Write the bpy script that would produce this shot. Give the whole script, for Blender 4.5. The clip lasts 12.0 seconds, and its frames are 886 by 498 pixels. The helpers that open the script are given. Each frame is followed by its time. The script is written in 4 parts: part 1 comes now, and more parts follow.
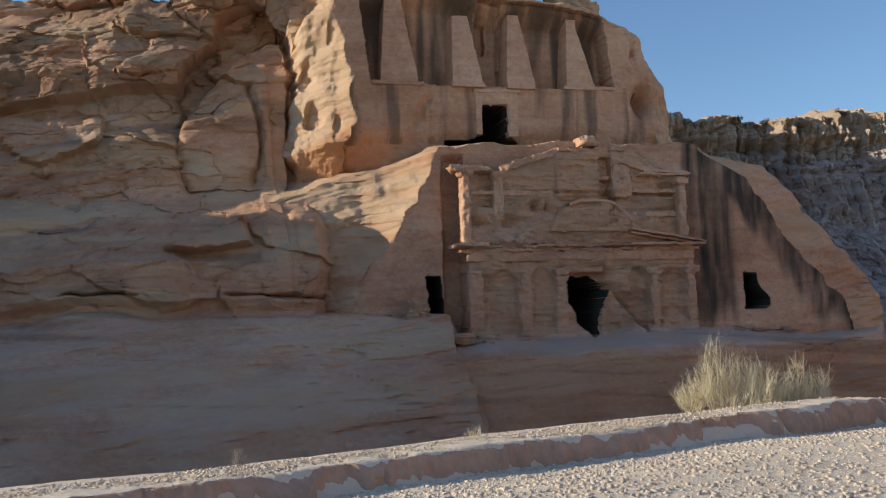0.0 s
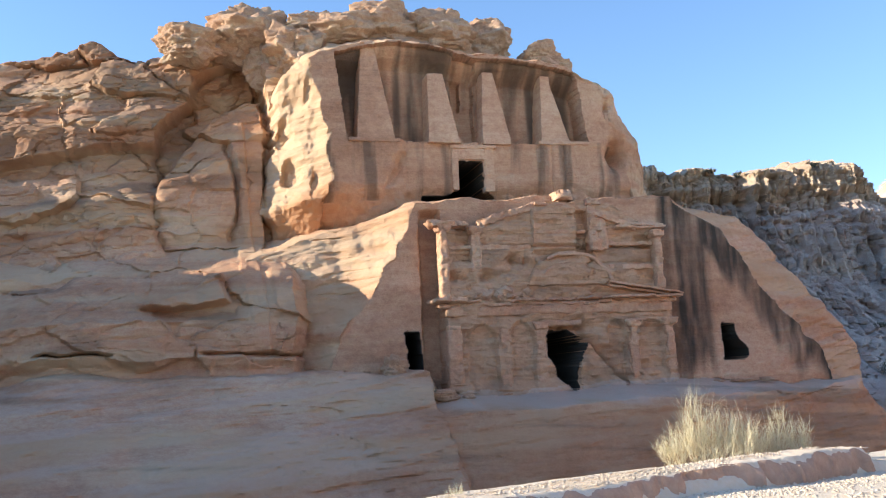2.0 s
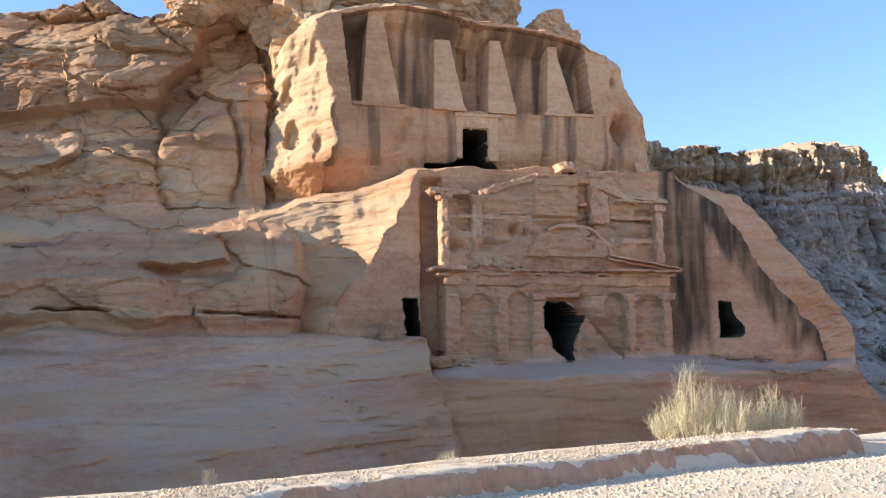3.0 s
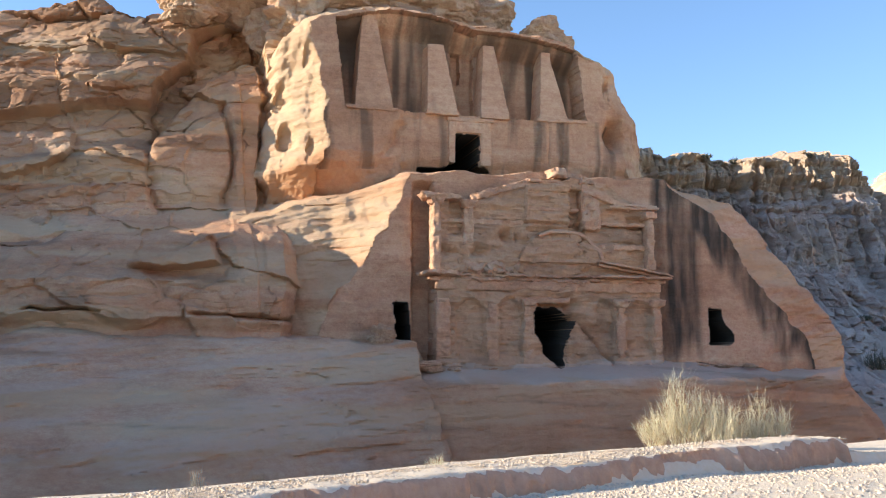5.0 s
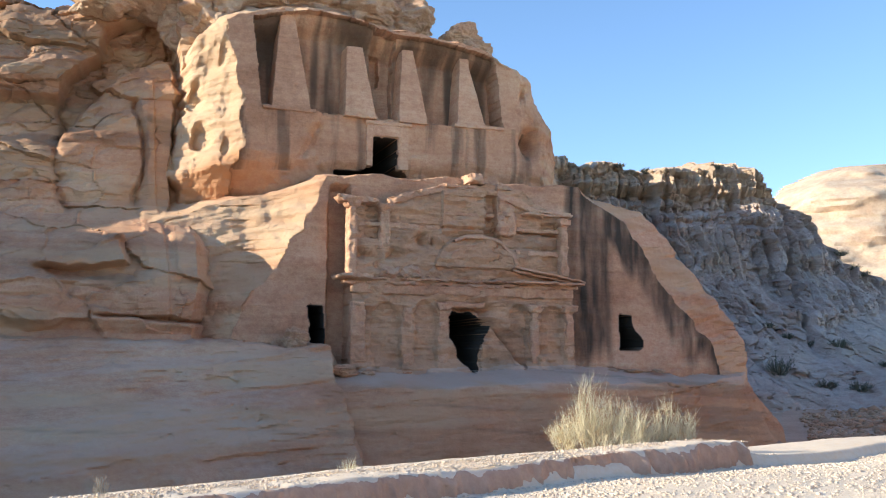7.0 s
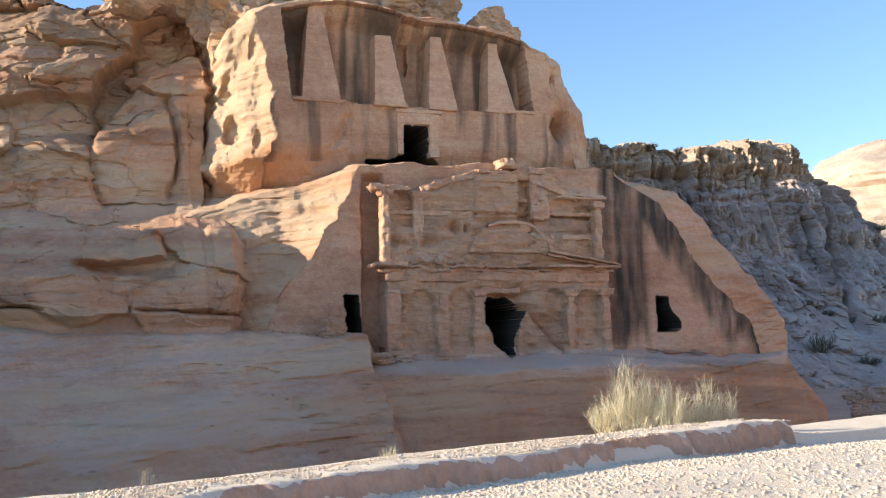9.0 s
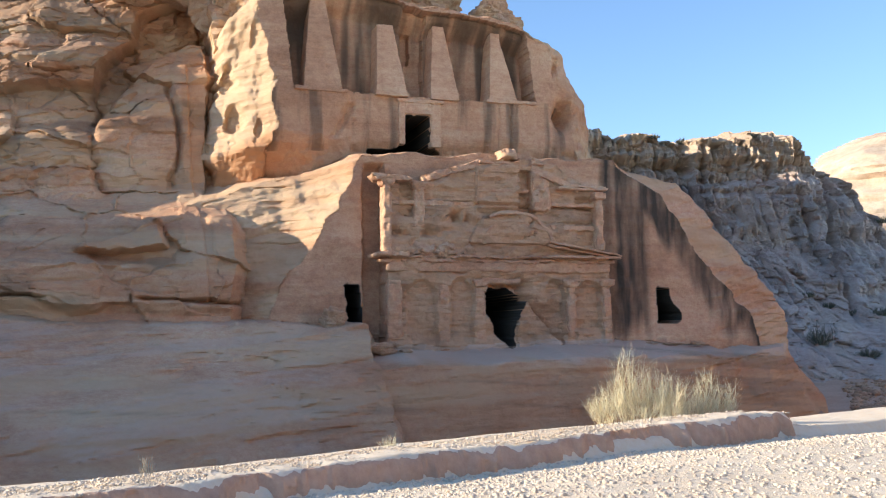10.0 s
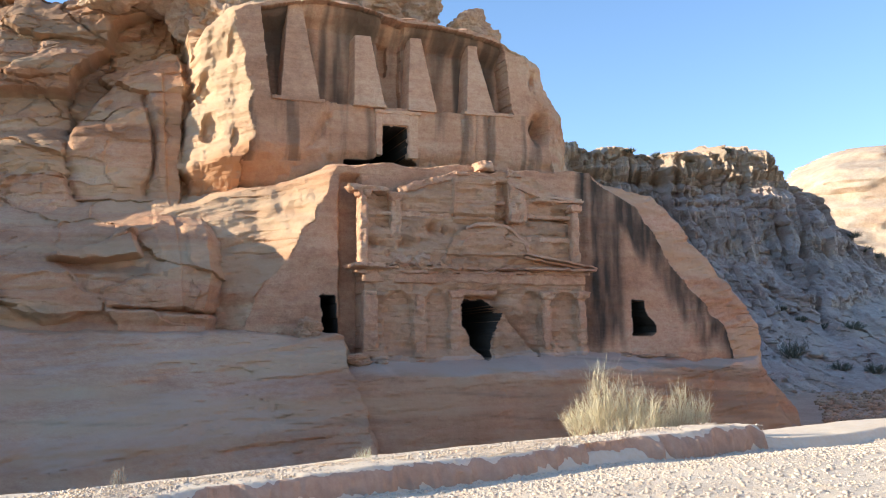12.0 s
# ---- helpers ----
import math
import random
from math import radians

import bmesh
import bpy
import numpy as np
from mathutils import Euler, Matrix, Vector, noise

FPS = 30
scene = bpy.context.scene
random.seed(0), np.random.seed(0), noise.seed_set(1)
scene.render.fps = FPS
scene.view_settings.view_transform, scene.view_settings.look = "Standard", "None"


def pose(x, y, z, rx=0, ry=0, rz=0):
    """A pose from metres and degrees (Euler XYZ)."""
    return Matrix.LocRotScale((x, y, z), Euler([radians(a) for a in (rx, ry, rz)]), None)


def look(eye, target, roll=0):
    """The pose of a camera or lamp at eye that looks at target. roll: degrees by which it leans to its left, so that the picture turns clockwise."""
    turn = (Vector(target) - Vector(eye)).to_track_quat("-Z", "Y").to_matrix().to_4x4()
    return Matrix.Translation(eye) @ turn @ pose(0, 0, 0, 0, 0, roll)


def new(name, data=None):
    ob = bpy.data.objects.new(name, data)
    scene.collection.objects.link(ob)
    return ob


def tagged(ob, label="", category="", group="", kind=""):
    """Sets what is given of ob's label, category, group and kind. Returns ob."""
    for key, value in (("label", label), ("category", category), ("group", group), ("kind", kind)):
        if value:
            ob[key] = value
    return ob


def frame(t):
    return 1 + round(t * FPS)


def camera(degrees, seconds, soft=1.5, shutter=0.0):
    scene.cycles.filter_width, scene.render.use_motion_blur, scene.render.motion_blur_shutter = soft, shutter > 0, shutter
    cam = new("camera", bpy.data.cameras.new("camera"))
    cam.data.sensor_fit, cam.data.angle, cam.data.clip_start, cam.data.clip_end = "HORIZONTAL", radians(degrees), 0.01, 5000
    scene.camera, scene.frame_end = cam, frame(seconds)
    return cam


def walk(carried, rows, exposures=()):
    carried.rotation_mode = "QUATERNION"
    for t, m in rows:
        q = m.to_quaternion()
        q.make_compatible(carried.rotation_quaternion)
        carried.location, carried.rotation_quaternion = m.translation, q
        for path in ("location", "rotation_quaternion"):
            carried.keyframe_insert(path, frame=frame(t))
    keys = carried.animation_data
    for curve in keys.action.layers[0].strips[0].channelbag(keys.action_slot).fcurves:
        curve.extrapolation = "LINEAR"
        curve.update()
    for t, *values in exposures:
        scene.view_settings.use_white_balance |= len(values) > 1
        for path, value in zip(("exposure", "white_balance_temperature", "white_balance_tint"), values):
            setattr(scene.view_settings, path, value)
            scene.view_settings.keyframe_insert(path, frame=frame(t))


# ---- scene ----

cam = camera(50.0, 12.0, soft=1.1)
EYE = 1.6
# The camera stands on the road and turns: seconds, tilt, lean, heading in degrees.
TURNS = [
    (0.0, 94.99, 1.85, 6.59), (0.5, 97.00, 1.31, 4.08), (1.0, 98.14, 2.21, 4.58), (1.5, 98.81, 3.25, 5.18),
    (2.0, 98.27, 2.81, 5.38), (2.5, 97.60, 2.31, 7.50), (3.0, 96.32, 0.70, 5.13), (5.0, 96.57, 0.05, 4.53),
    (5.5, 96.79, 0.02, 3.19), (6.0, 96.53, -0.52, 0.96), (6.5, 96.75, 0.00, 0.00), (7.0, 96.82, -0.25, -0.60),
    (9.0, 96.03, 1.19, 1.62), (9.5, 95.74, 1.87, 2.06), (10.0, 95.44, 0.84, 1.64), (10.5, 95.37, 0.55, 1.43),
    (11.0, 95.66, 0.54, 0.57), (11.5, 96.05, 0.45, 0.39), (12.0, 96.10, 0.56, 0.18),
]
walk(cam, [(t, pose(0, 0, EYE, a, b, c)) for t, a, b, c in TURNS],
     exposures=[(0.0, -1.0, 6600, 12), (0.5, -0.55, 6500, 12), (1.0, -0.25, 6450, 12), (1.5, -0.12, 6450, 12), (2.5, 0.0, 6650, 13), (3.0, -0.06, 6700, 13),
                (5.0, -0.12, 6650, 13), (7.0, -0.12, 6550, 12), (9.0, -0.1, 6650, 13), (12.0, -0.12, 6650, 13)])

# ---- light ----
SUN_AZ, SUN_EL = radians(-97.0), radians(18.0)      # heading from ahead, to the right; height
world = bpy.data.worlds.new("sky")
scene.world = world
world.use_nodes = True
wn = world.node_tree.nodes
sky = wn.new("ShaderNodeTexSky")
sky.sky_type, sky.sun_disc = "NISHITA", False
sky.sun_elevation, sky.sun_rotation = SUN_EL, SUN_AZ
sky.air_density, sky.dust_density, sky.ozone_density = 1.0, 0.0, 4.0
wn["Background"].inputs["Strength"].default_value = 0.32
world.node_tree.links.new(sky.outputs["Color"], wn["Background"].inputs["Color"])
sun = new("sun", bpy.data.lights.new("sun", "SUN"))
sun.data.energy, sun.data.angle, sun.data.color = 8.6, radians(0.5), (1.0, 0.92, 0.76)
sun_dir = Vector((math.sin(SUN_AZ) * math.cos(SUN_EL), math.cos(SUN_AZ) * math.cos(SUN_EL), math.sin(SUN_EL)))
sun.matrix_world = look(sun_dir * 200, (0, 0, 0))


# ---- noise on arrays ----
def hashed(ix, iy, iz, seed):
    h = (ix * 374761393 + iy * 668265263 + iz * 2147483647 + seed * 1274126177) & 0xFFFFFFFF
    h = ((h ^ (h >> 13)) * 1274126177) & 0xFFFFFFFF
    h = ((h ^ (h >> 16)) * 2246822519) & 0xFFFFFFFF
    return ((h ^ (h >> 15)) & 0xFFFFFF) / float(0xFFFFFF) * 2 - 1


def vnoise(x, y, z, seed=0):
    x, y, z = np.broadcast_arrays(np.asarray(x, float), np.asarray(y, float), np.asarray(z, float))
    fx, fy, fz = np.floor(x), np.floor(y), np.floor(z)
    ix, iy, iz = fx.astype(np.int64), fy.astype(np.int64), fz.astype(np.int64)
    tx, ty, tz = x - fx, y - fy, z - fz
    tx, ty, tz = [t * t * t * (t * (t * 6 - 15) + 10) for t in (tx, ty, tz)]
    out = 0
    for dx in (0, 1):
        for dy in (0, 1):
            for dz in (0, 1):
                w = (tx if dx else 1 - tx) * (ty if dy else 1 - ty) * (tz if dz else 1 - tz)
                out = out + w * hashed(ix + dx, iy + dy, iz + dz, seed)
    return out


def fbm(x, y, z, seed=0, octaves=4, gain=0.5):
    total, amp = 0, 1.0
    for k in range(octaves):
        total = total + amp * vnoise(x * 2.03 ** k, y * 2.03 ** k, z * 2.03 ** k, seed + 17 * k)
        amp *= gain
    return total


def cells(x, y, seed=0):
    """Distances to the nearest and second nearest of scattered points, and a number for the nearest one's cell."""
    ix, iy = np.floor(x).astype(np.int64), np.floor(y).astype(np.int64)
    near, next_, tag = np.full(x.shape, 9.0), np.full(x.shape, 9.0), np.zeros(x.shape)
    for dx in (-1, 0, 1):
        for dy in (-1, 0, 1):
            px = ix + dx + 0.5 + 0.42 * hashed(ix + dx, iy + dy, 1, seed)
            py = iy + dy + 0.5 + 0.42 * hashed(ix + dx, iy + dy, 2, seed)
            d = np.hypot(x - px, y - py)
            closer = d < near
            next_ = np.where(closer, near, np.minimum(next_, d))
            tag = np.where(closer, hashed(ix + dx, iy + dy, 3, seed), tag)
            near = np.minimum(near, d)
    return near, next_, tag


def step(a, b, x):
    t = np.clip((x - a) / (b - a), 0, 1)
    return t * t * (3 - 2 * t)


def bump(x, c, w):
    return np.exp(-((x - c) / w) ** 2)


def inside(poly, x, y):
    hit = np.zeros(x.shape, bool)
    for (ax, ay), (bx, by) in zip(poly, poly[1:] + poly[:1]):
        if ay != by:
            hit ^= ((ay > y) != (by > y)) & (x < (bx - ax) * (y - ay) / (by - ay) + ax)
    return hit


# ---- materials ----
def nodes_of(name):
    mat = bpy.data.materials.new(name)
    mat.use_nodes = True
    return mat, mat.node_tree.nodes, mat.node_tree.links, mat.node_tree.nodes["Principled BSDF"]


def mixed(nodes, links, fac, a, b, how="MIX"):
    n = nodes.new("ShaderNodeMix")
    n.data_type, n.blend_type = "RGBA", how
    for sock, val in ((n.inputs[0], fac), (n.inputs[6], a), (n.inputs[7], b)):
        if isinstance(val, bpy.types.NodeSocket):
            links.new(val, sock)
        elif isinstance(val, tuple):
            sock.default_value = (*val, 1)
        else:
            sock.default_value = val
    return n.outputs[2]


def noise_at(nodes, links, coord, scale, stretch=(1, 1, 1), detail=6.0, rough=0.6, turn=0.0):
    m = nodes.new("ShaderNodeMapping")
    m.inputs["Scale"].default_value = stretch
    m.inputs["Rotation"].default_value = (0, turn, 0)
    links.new(coord, m.inputs["Vector"])
    n = nodes.new("ShaderNodeTexNoise")
    n.inputs["Scale"].default_value, n.inputs["Detail"].default_value, n.inputs["Roughness"].default_value = scale, detail, rough
    links.new(m.outputs["Vector"], n.inputs["Vector"])
    return n.outputs["Fac"]


def ramped(nodes, links, fac, stops):
    r = nodes.new("ShaderNodeValToRGB")
    while len(r.color_ramp.elements) < len(stops):
        r.color_ramp.elements.new(0.5)
    for e, (p, c) in zip(r.color_ramp.elements, stops):
        e.position, e.color = p, ((*c, 1) if isinstance(c, tuple) else (c, c, c, 1))
    links.new(fac, r.inputs["Fac"])
    return r.outputs["Color"]


def sandstone(name, light, mid, dark, toned=False, strata=1.0, relief=0.12, grain=1.0):
    mat, nodes, links, shader = nodes_of(name)
    coord = nodes.new("ShaderNodeTexCoord").outputs["Object"]
    wide = noise_at(nodes, links, coord, 0.16, (1, 1, 1.6), 5)
    base = ramped(nodes, links, wide, [(0.32, dark), (0.5, mid), (0.68, light)])
    bands = noise_at(nodes, links, coord, 0.55 * strata, (0.22, 0.22, 3.2), 7, 0.65, 0.06)
    base = mixed(nodes, links, 0.5, base, ramped(nodes, links, bands, [(0.3, (0.42, 0.36, 0.34)), (0.52, (0.56, 0.52, 0.5)), (0.7, (0.62, 0.6, 0.56))]), "OVERLAY")
    fine = noise_at(nodes, links, coord, 2.6 * grain, (1, 1, 1.4), 8, 0.72)
    base = mixed(nodes, links, 0.55, base, ramped(nodes, links, fine, [(0.28, 0.28), (0.5, 0.5), (0.72, 0.68)]), "OVERLAY")
    speck = noise_at(nodes, links, coord, 10.0 * grain, (1, 1, 1.2), 6, 0.75)
    base = mixed(nodes, links, 0.35, base, ramped(nodes, links, speck, [(0.3, 0.3), (0.5, 0.5), (0.7, 0.68)]), "OVERLAY")
    if toned:
        tone = nodes.new("ShaderNodeAttribute")
        tone.attribute_name = "tone"
        split = nodes.new("ShaderNodeSeparateColor")
        links.new(tone.outputs["Color"], split.inputs["Color"])
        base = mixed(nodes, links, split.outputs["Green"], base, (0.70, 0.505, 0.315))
        base = mixed(nodes, links, split.outputs["Blue"], base, (0.56, 0.27, 0.13))
        base = mixed(nodes, links, tone.outputs["Alpha"], base, (0.66, 0.51, 0.41))
        # Red channel: dark stains, and the chambers' shade put into the colour.
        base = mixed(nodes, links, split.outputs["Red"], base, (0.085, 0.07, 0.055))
    links.new(base, shader.inputs["Base Color"])
    shader.inputs["Roughness"].default_value = 0.92
    shader.inputs["Specular IOR Level"].default_value = 0.15
    add = nodes.new("ShaderNodeMath")
    add.operation = "ADD"
    links.new(bands, add.inputs[0])
    links.new(fine, add.inputs[1])
    bumper = nodes.new("ShaderNodeBump")
    bumper.inputs["Strength"].default_value, bumper.inputs["Distance"].default_value = 1.0, relief * 1.3
    third = nodes.new("ShaderNodeMath")
    third.operation, third.inputs[1].default_value = "MULTIPLY_ADD", 0.3
    links.new(speck, third.inputs[0])
    links.new(add.outputs[0], third.inputs[2])
    links.new(third.outputs[0], bumper.inputs["Height"])
    links.new(bumper.outputs["Normal"], shader.inputs["Normal"])
    return mat


ROCK = sandstone("weathered_sandstone", (0.72, 0.48, 0.325), (0.635, 0.39, 0.25), (0.50, 0.282, 0.173), toned=True, relief=0.11)
CARVED = sandstone("carved_sandstone", (0.70, 0.465, 0.31), (0.625, 0.385, 0.247), (0.50, 0.287, 0.177), strata=1.6, relief=0.06)
PALE = sandstone("pale_boulder_sandstone", (0.64, 0.46, 0.32), (0.58, 0.38, 0.25), (0.48, 0.28, 0.17), relief=0.15)
DOME = sandstone("sunlit_dome_sandstone", (0.66, 0.53, 0.40), (0.60, 0.46, 0.33), (0.54, 0.39, 0.27), strata=0.12, relief=0.4, grain=0.15)
FAR_ROCK = sandstone("grey_cliff_sandstone", (0.74, 0.595, 0.515), (0.66, 0.52, 0.44), (0.55, 0.425, 0.355), toned=True, strata=0.4, relief=0.5, grain=0.3)


def gravelly(name, light, dark, scale):
    mat, nodes, links, shader = nodes_of(name)
    coord = nodes.new("ShaderNodeTexCoord").outputs["Object"]
    wide = noise_at(nodes, links, coord, 0.35, (1, 1, 1), 5)
    fine = noise_at(nodes, links, coord, scale, (1, 1, 1), 8, 0.75)
    base = ramped(nodes, links, wide, [(0.3, dark), (0.7, light)])
    base = mixed(nodes, links, 0.6, base, ramped(nodes, links, fine, [(0.3, 0.34), (0.5, 0.5), (0.7, 0.64)]), "OVERLAY")
    links.new(base, shader.inputs["Base Color"])
    shader.inputs["Roughness"].default_value = 0.95
    shader.inputs["Specular IOR Level"].default_value = 0.1
    bumper = nodes.new("ShaderNodeBump")
    bumper.inputs["Strength"].default_value, bumper.inputs["Distance"].default_value = 1.0, 0.025
    links.new(fine, bumper.inputs["Height"])
    links.new(bumper.outputs["Normal"], shader.inputs["Normal"])
    return mat


GRAVEL = gravelly("pale_limestone_gravel", (0.90, 0.735, 0.54), (0.81, 0.645, 0.465), 7.0)
STONE = gravelly("weathered_road_stones", (0.80, 0.66, 0.50), (0.60, 0.48, 0.37), 7.0)
BANK = gravelly("pink_earth", (0.62, 0.41, 0.29), (0.50, 0.32, 0.22), 5.0)


def stems(name, light, dark):
    mat, nodes, links, shader = nodes_of(name)
    rnd = nodes.new("ShaderNodeNewGeometry").outputs["Random Per Island"]
    links.new(ramped(nodes, links, rnd, [(0.0, dark), (1.0, light)]), shader.inputs["Base Color"])
    shader.inputs["Roughness"].default_value = 0.8
    shader.inputs["Subsurface Weight"].default_value = 0.0
    return mat


STRAW = stems("straw_green_stems", (0.82, 0.73, 0.52), (0.58, 0.51, 0.32))
GREY_STEM = stems("dry_grey_stems", (0.46, 0.41, 0.33), (0.30, 0.26, 0.20))
SCRUB = stems("dark_scrub_leaves", (0.20, 0.19, 0.13), (0.10, 0.10, 0.07))


# ---- mesh helpers ----
def mesh_from(name, verts, faces, material, smooth=True, sharp=35):
    me = bpy.data.meshes.new(name)
    verts, faces = np.asarray(verts, np.float32), np.asarray(faces, np.int32)
    n = faces.shape[1]
    me.vertices.add(len(verts))
    me.vertices.foreach_set("co", verts.ravel())
    me.loops.add(faces.size)
    me.loops.foreach_set("vertex_index", faces.ravel())
    me.polygons.add(len(faces))
    me.polygons.foreach_set("loop_start", np.arange(0, faces.size, n, dtype=np.int32))
    me.update(calc_edges=True)
    me.validate()
    if smooth:
        me.polygons.foreach_set("use_smooth", np.ones(len(me.polygons), bool))
        if sharp:
            me.set_sharp_from_angle(angle=radians(sharp))
    me.materials.append(material)
    return me


def part(name, me, parent=None, label=""):
    ob = new(name, me)
    if parent:
        ob.parent = parent
    if label:
        ob["label"] = label
    return ob


def thing(name, at=None, label="", category="", group="", kind=""):
    ob = new(name)
    if at is not None:
        ob.matrix_world = at
    return tagged(ob, label, category, group, kind)


TOMB = pose(1.73, 52.0, 0.0, 0, 0, 20)       # u along the carved fronts, v into the rock


def sheet(cols, rows):
    """Quads of a grid, cols x rows vertices, counted row by row."""
    i = np.arange(rows - 1)[:, None] * cols + np.arange(cols - 1)[None, :]
    return np.stack([i, i + 1, i + 1 + cols, i + cols], -1).reshape(-1, 4)


def compact(verts, faces):
    used = np.unique(faces)
    back = np.full(len(verts), -1, np.int64)
    back[used] = np.arange(len(used))
    return verts[used], back[faces], used


# ---- the hill ----
LEFT_WINDOW = [(-8.45, 4.55), (-7.72, 4.5), (-7.45, 2.2), (-8.12, 2.2), (-8.3, 3.4)]
RIGHT_WINDOW = [(10.42, 4.41), (11.16, 4.42), (11.25, 3.7), (11.85, 3.0), (11.85, 2.45), (10.41, 2.43)]
LOWER_DOOR = [(-0.75, 4.3), (0.55, 4.35), (1.35, 3.65), (0.95, 2.6), (0.75, 1.15), (0.45, 1.1), (-0.2, 1.9), (-0.7, 3.0)]
UPPER_DOOR = [(-3.78, 14.9), (-2.37, 14.95), (-2.3, 13.3), (-1.6, 12.75), (-6.1, 12.5), (-6.0, 12.85), (-4.4, 12.9), (-3.85, 13.4)]


def crest(u):
    return np.interp(u, [-60, -46, -30.5, -27, -25.5, -21, -17.8, -14, -11.5, -9.7, -6.7, -3.7, -2.2, 0, 2, 3.2, 4.9, 8.3, 14],
                     [24, 25.5, 25.2, 25.1, 24.9, 24.4, 24.6, 25.6, 25.4, 25.0, 25.9, 25.4, 24.8, 24.6, 23.8, 23.1, 22.9, 21.8, 18])


def hill(U, Z):
    """How deep the rock's face lies at (u, z), and how far it is natural, not cut (0 to 1)."""
    wu = U + 0.5 * fbm(U * 0.22, Z * 0.22, 0, 1, 4) + 0.1 * fbm(U * 1.3, Z * 1.3, 0, 2, 3)
    wz = Z + 0.35 * fbm(U * 0.2, Z * 0.3, 5, 3, 4) + 0.07 * fbm(U * 1.1, Z * 1.5, 5, 4, 3)
    # lower block, cut off by an upright plane
    u_left = np.interp(wz, [1, 2.5, 5.4, 7.5, 11.5, 12.5], [-12.3, -12.3, -11.5, -9.8, -7.4, -6.8])
    u_right = np.interp(wz, [1.4, 3.3, 6.4, 9.7, 12], [17.2, 16.2, 13.9, 10.8, 7.8])
    d_left, d_right = np.maximum(u_left - wu, 0), np.maximum(wu - u_right, 0)
    low = 1.3 + 4.4 * (1 - np.exp(-d_left / 3.2)) + 0.12 * np.maximum(wz - 6, 0) * step(0, 4, d_left) + 0.35 * d_right + 1.4 * np.maximum(d_right - 3.2, 0) ** 2
    rim = np.interp(wu, [-19, -13, -9, -7, 0, 8, 12], [8.3, 10.3, 11.3, 11.7, 11.95, 11.95, 11.0])
    low = low + np.maximum(wz - rim, 0) * np.interp(wu, [-16, -8], [2.6, 6.8])
    # upper block with its rough flank
    edge = np.interp(Z, [12.2, 13.5, 15.1, 17.4, 20], [-11.9, -11.6, -11.55, -12.0, -12.4]) + 0.22 * fbm(U * 0, Z * 0.9, 3, 8, 4)
    d_flank = np.maximum(edge - wu, 0)
    reach = np.interp(wz, [11.8, 12.4, 13.4, 16.5, 20, 21.5], [2.4, 3.3, 3.7, 2.8, 1.8, 0.6])
    u_end = np.interp(wz, [12.7, 16.5, 20, 21], [7.6, 6.9, 5.2, 3.4])
    d_end = np.maximum(wu - u_end, 0)
    top = np.interp(wu, [-13, -12, -11.05, -7.7, -4.9, -2.75, -0.2, 3.3, 4.8, 8], [20.6, 21.3, 21.7, 22.5, 22.25, 21.7, 21.6, 21.1, 20.6, 18.8])
    high = 5.0 + 1.35 * d_flank + 0.35 * d_end + 0.3 * d_end ** 2 + np.maximum(wz - top, 0) * 2.4
    high = high + np.where(d_flank > reach, (d_flank - reach) * 9, 0)
    hu, hz = U + 0.18 * fbm(U * 0.9, Z * 0.9, 3, 24, 3), Z + 0.18 * fbm(U * 0.9, Z * 0.9, 3, 25, 3)
    hollows = 0
    for cu, cz, ru, rz, deep in [(-13.95, 17.3, 0.5, 1.0, 0.9), (-13.55, 14.7, 0.65, 0.95, 1.1), (-12.2, 14.0, 0.3, 0.7, 0.5), (-12.6, 19.2, 0.3, 0.6, 0.4), (-14.9, 13.1, 0.3, 0.4, 0.4)]:
        hollows = hollows + deep * step(1.05, 0.45, np.hypot((hu - cu) / ru, (hz - cz) / rz))
    under = np.interp(wu, [-15.3, -13.6, -11.8, -10], [11.9, 12.5, 13.3, 13.0])
    high = high + hollows * (d_flank > 0) + 1.2 * np.maximum(under - wz, 0) * step(-7.5, -11.8, wu)
    # cap of the hill behind
    cap = 9.5 + (wz - 21) * 0.7 + 0.9 * fbm(U * 0.3, Z * 0.4, 9, 21, 4) + np.maximum(wu - 3, 0) * 1.5
    cap = np.where((wz < 19.5) | (wu < -14.6), 60, cap)
    # cliff on the other side of the cleft
    tilt = np.interp(wz, [5.5, 8], [0, 0.11])
    tz = wz - tilt * (wu + 23)
    low_face = [(2.2, -0.6), (2.6, 0.9), (3.0, 0.9), (3.5, 0.35), (5.5, 0.6), (5.8, 1.6), (7.6, 4.0), (9.4, 7.6)]
    west_face = low_face + [(9.7, 8.2), (11.5, 8.5), (11.8, 9.3), (13.6, 9.5), (14.3, 11.0), (14.6, 11.3), (17.0, 12.2), (17.5, 11.0), (19.2, 10.8), (19.9, 11.8), (22, 13.0), (24.5, 16.0)]
    east_face = low_face + [(10.0, 8.9), (10.4, 9.4), (15, 9.9), (24, 10.1)]
    west, east = [np.interp(tz, [a for a, b in k], [b for a, b in k]) for k in (west_face, east_face)]
    front_edge = np.interp(wu, [-21.8, -20.6, -19, -16.9, -15], [14.3, 15.1, 15.7, 16.3, 17.5])
    ramp_top = np.interp(wu, [-21.8, -20.6, -19, -17.4, -14.8], [14.5, 16.0, 17.5, 19.0, 21.0])
    east = east + 0.75 * np.clip(wz - front_edge, 0, np.maximum(ramp_top - front_edge, 0)) + 1.6 * step(0, 0.5, wz - ramp_top) + 0.35 * np.maximum(wz - ramp_top, 0)
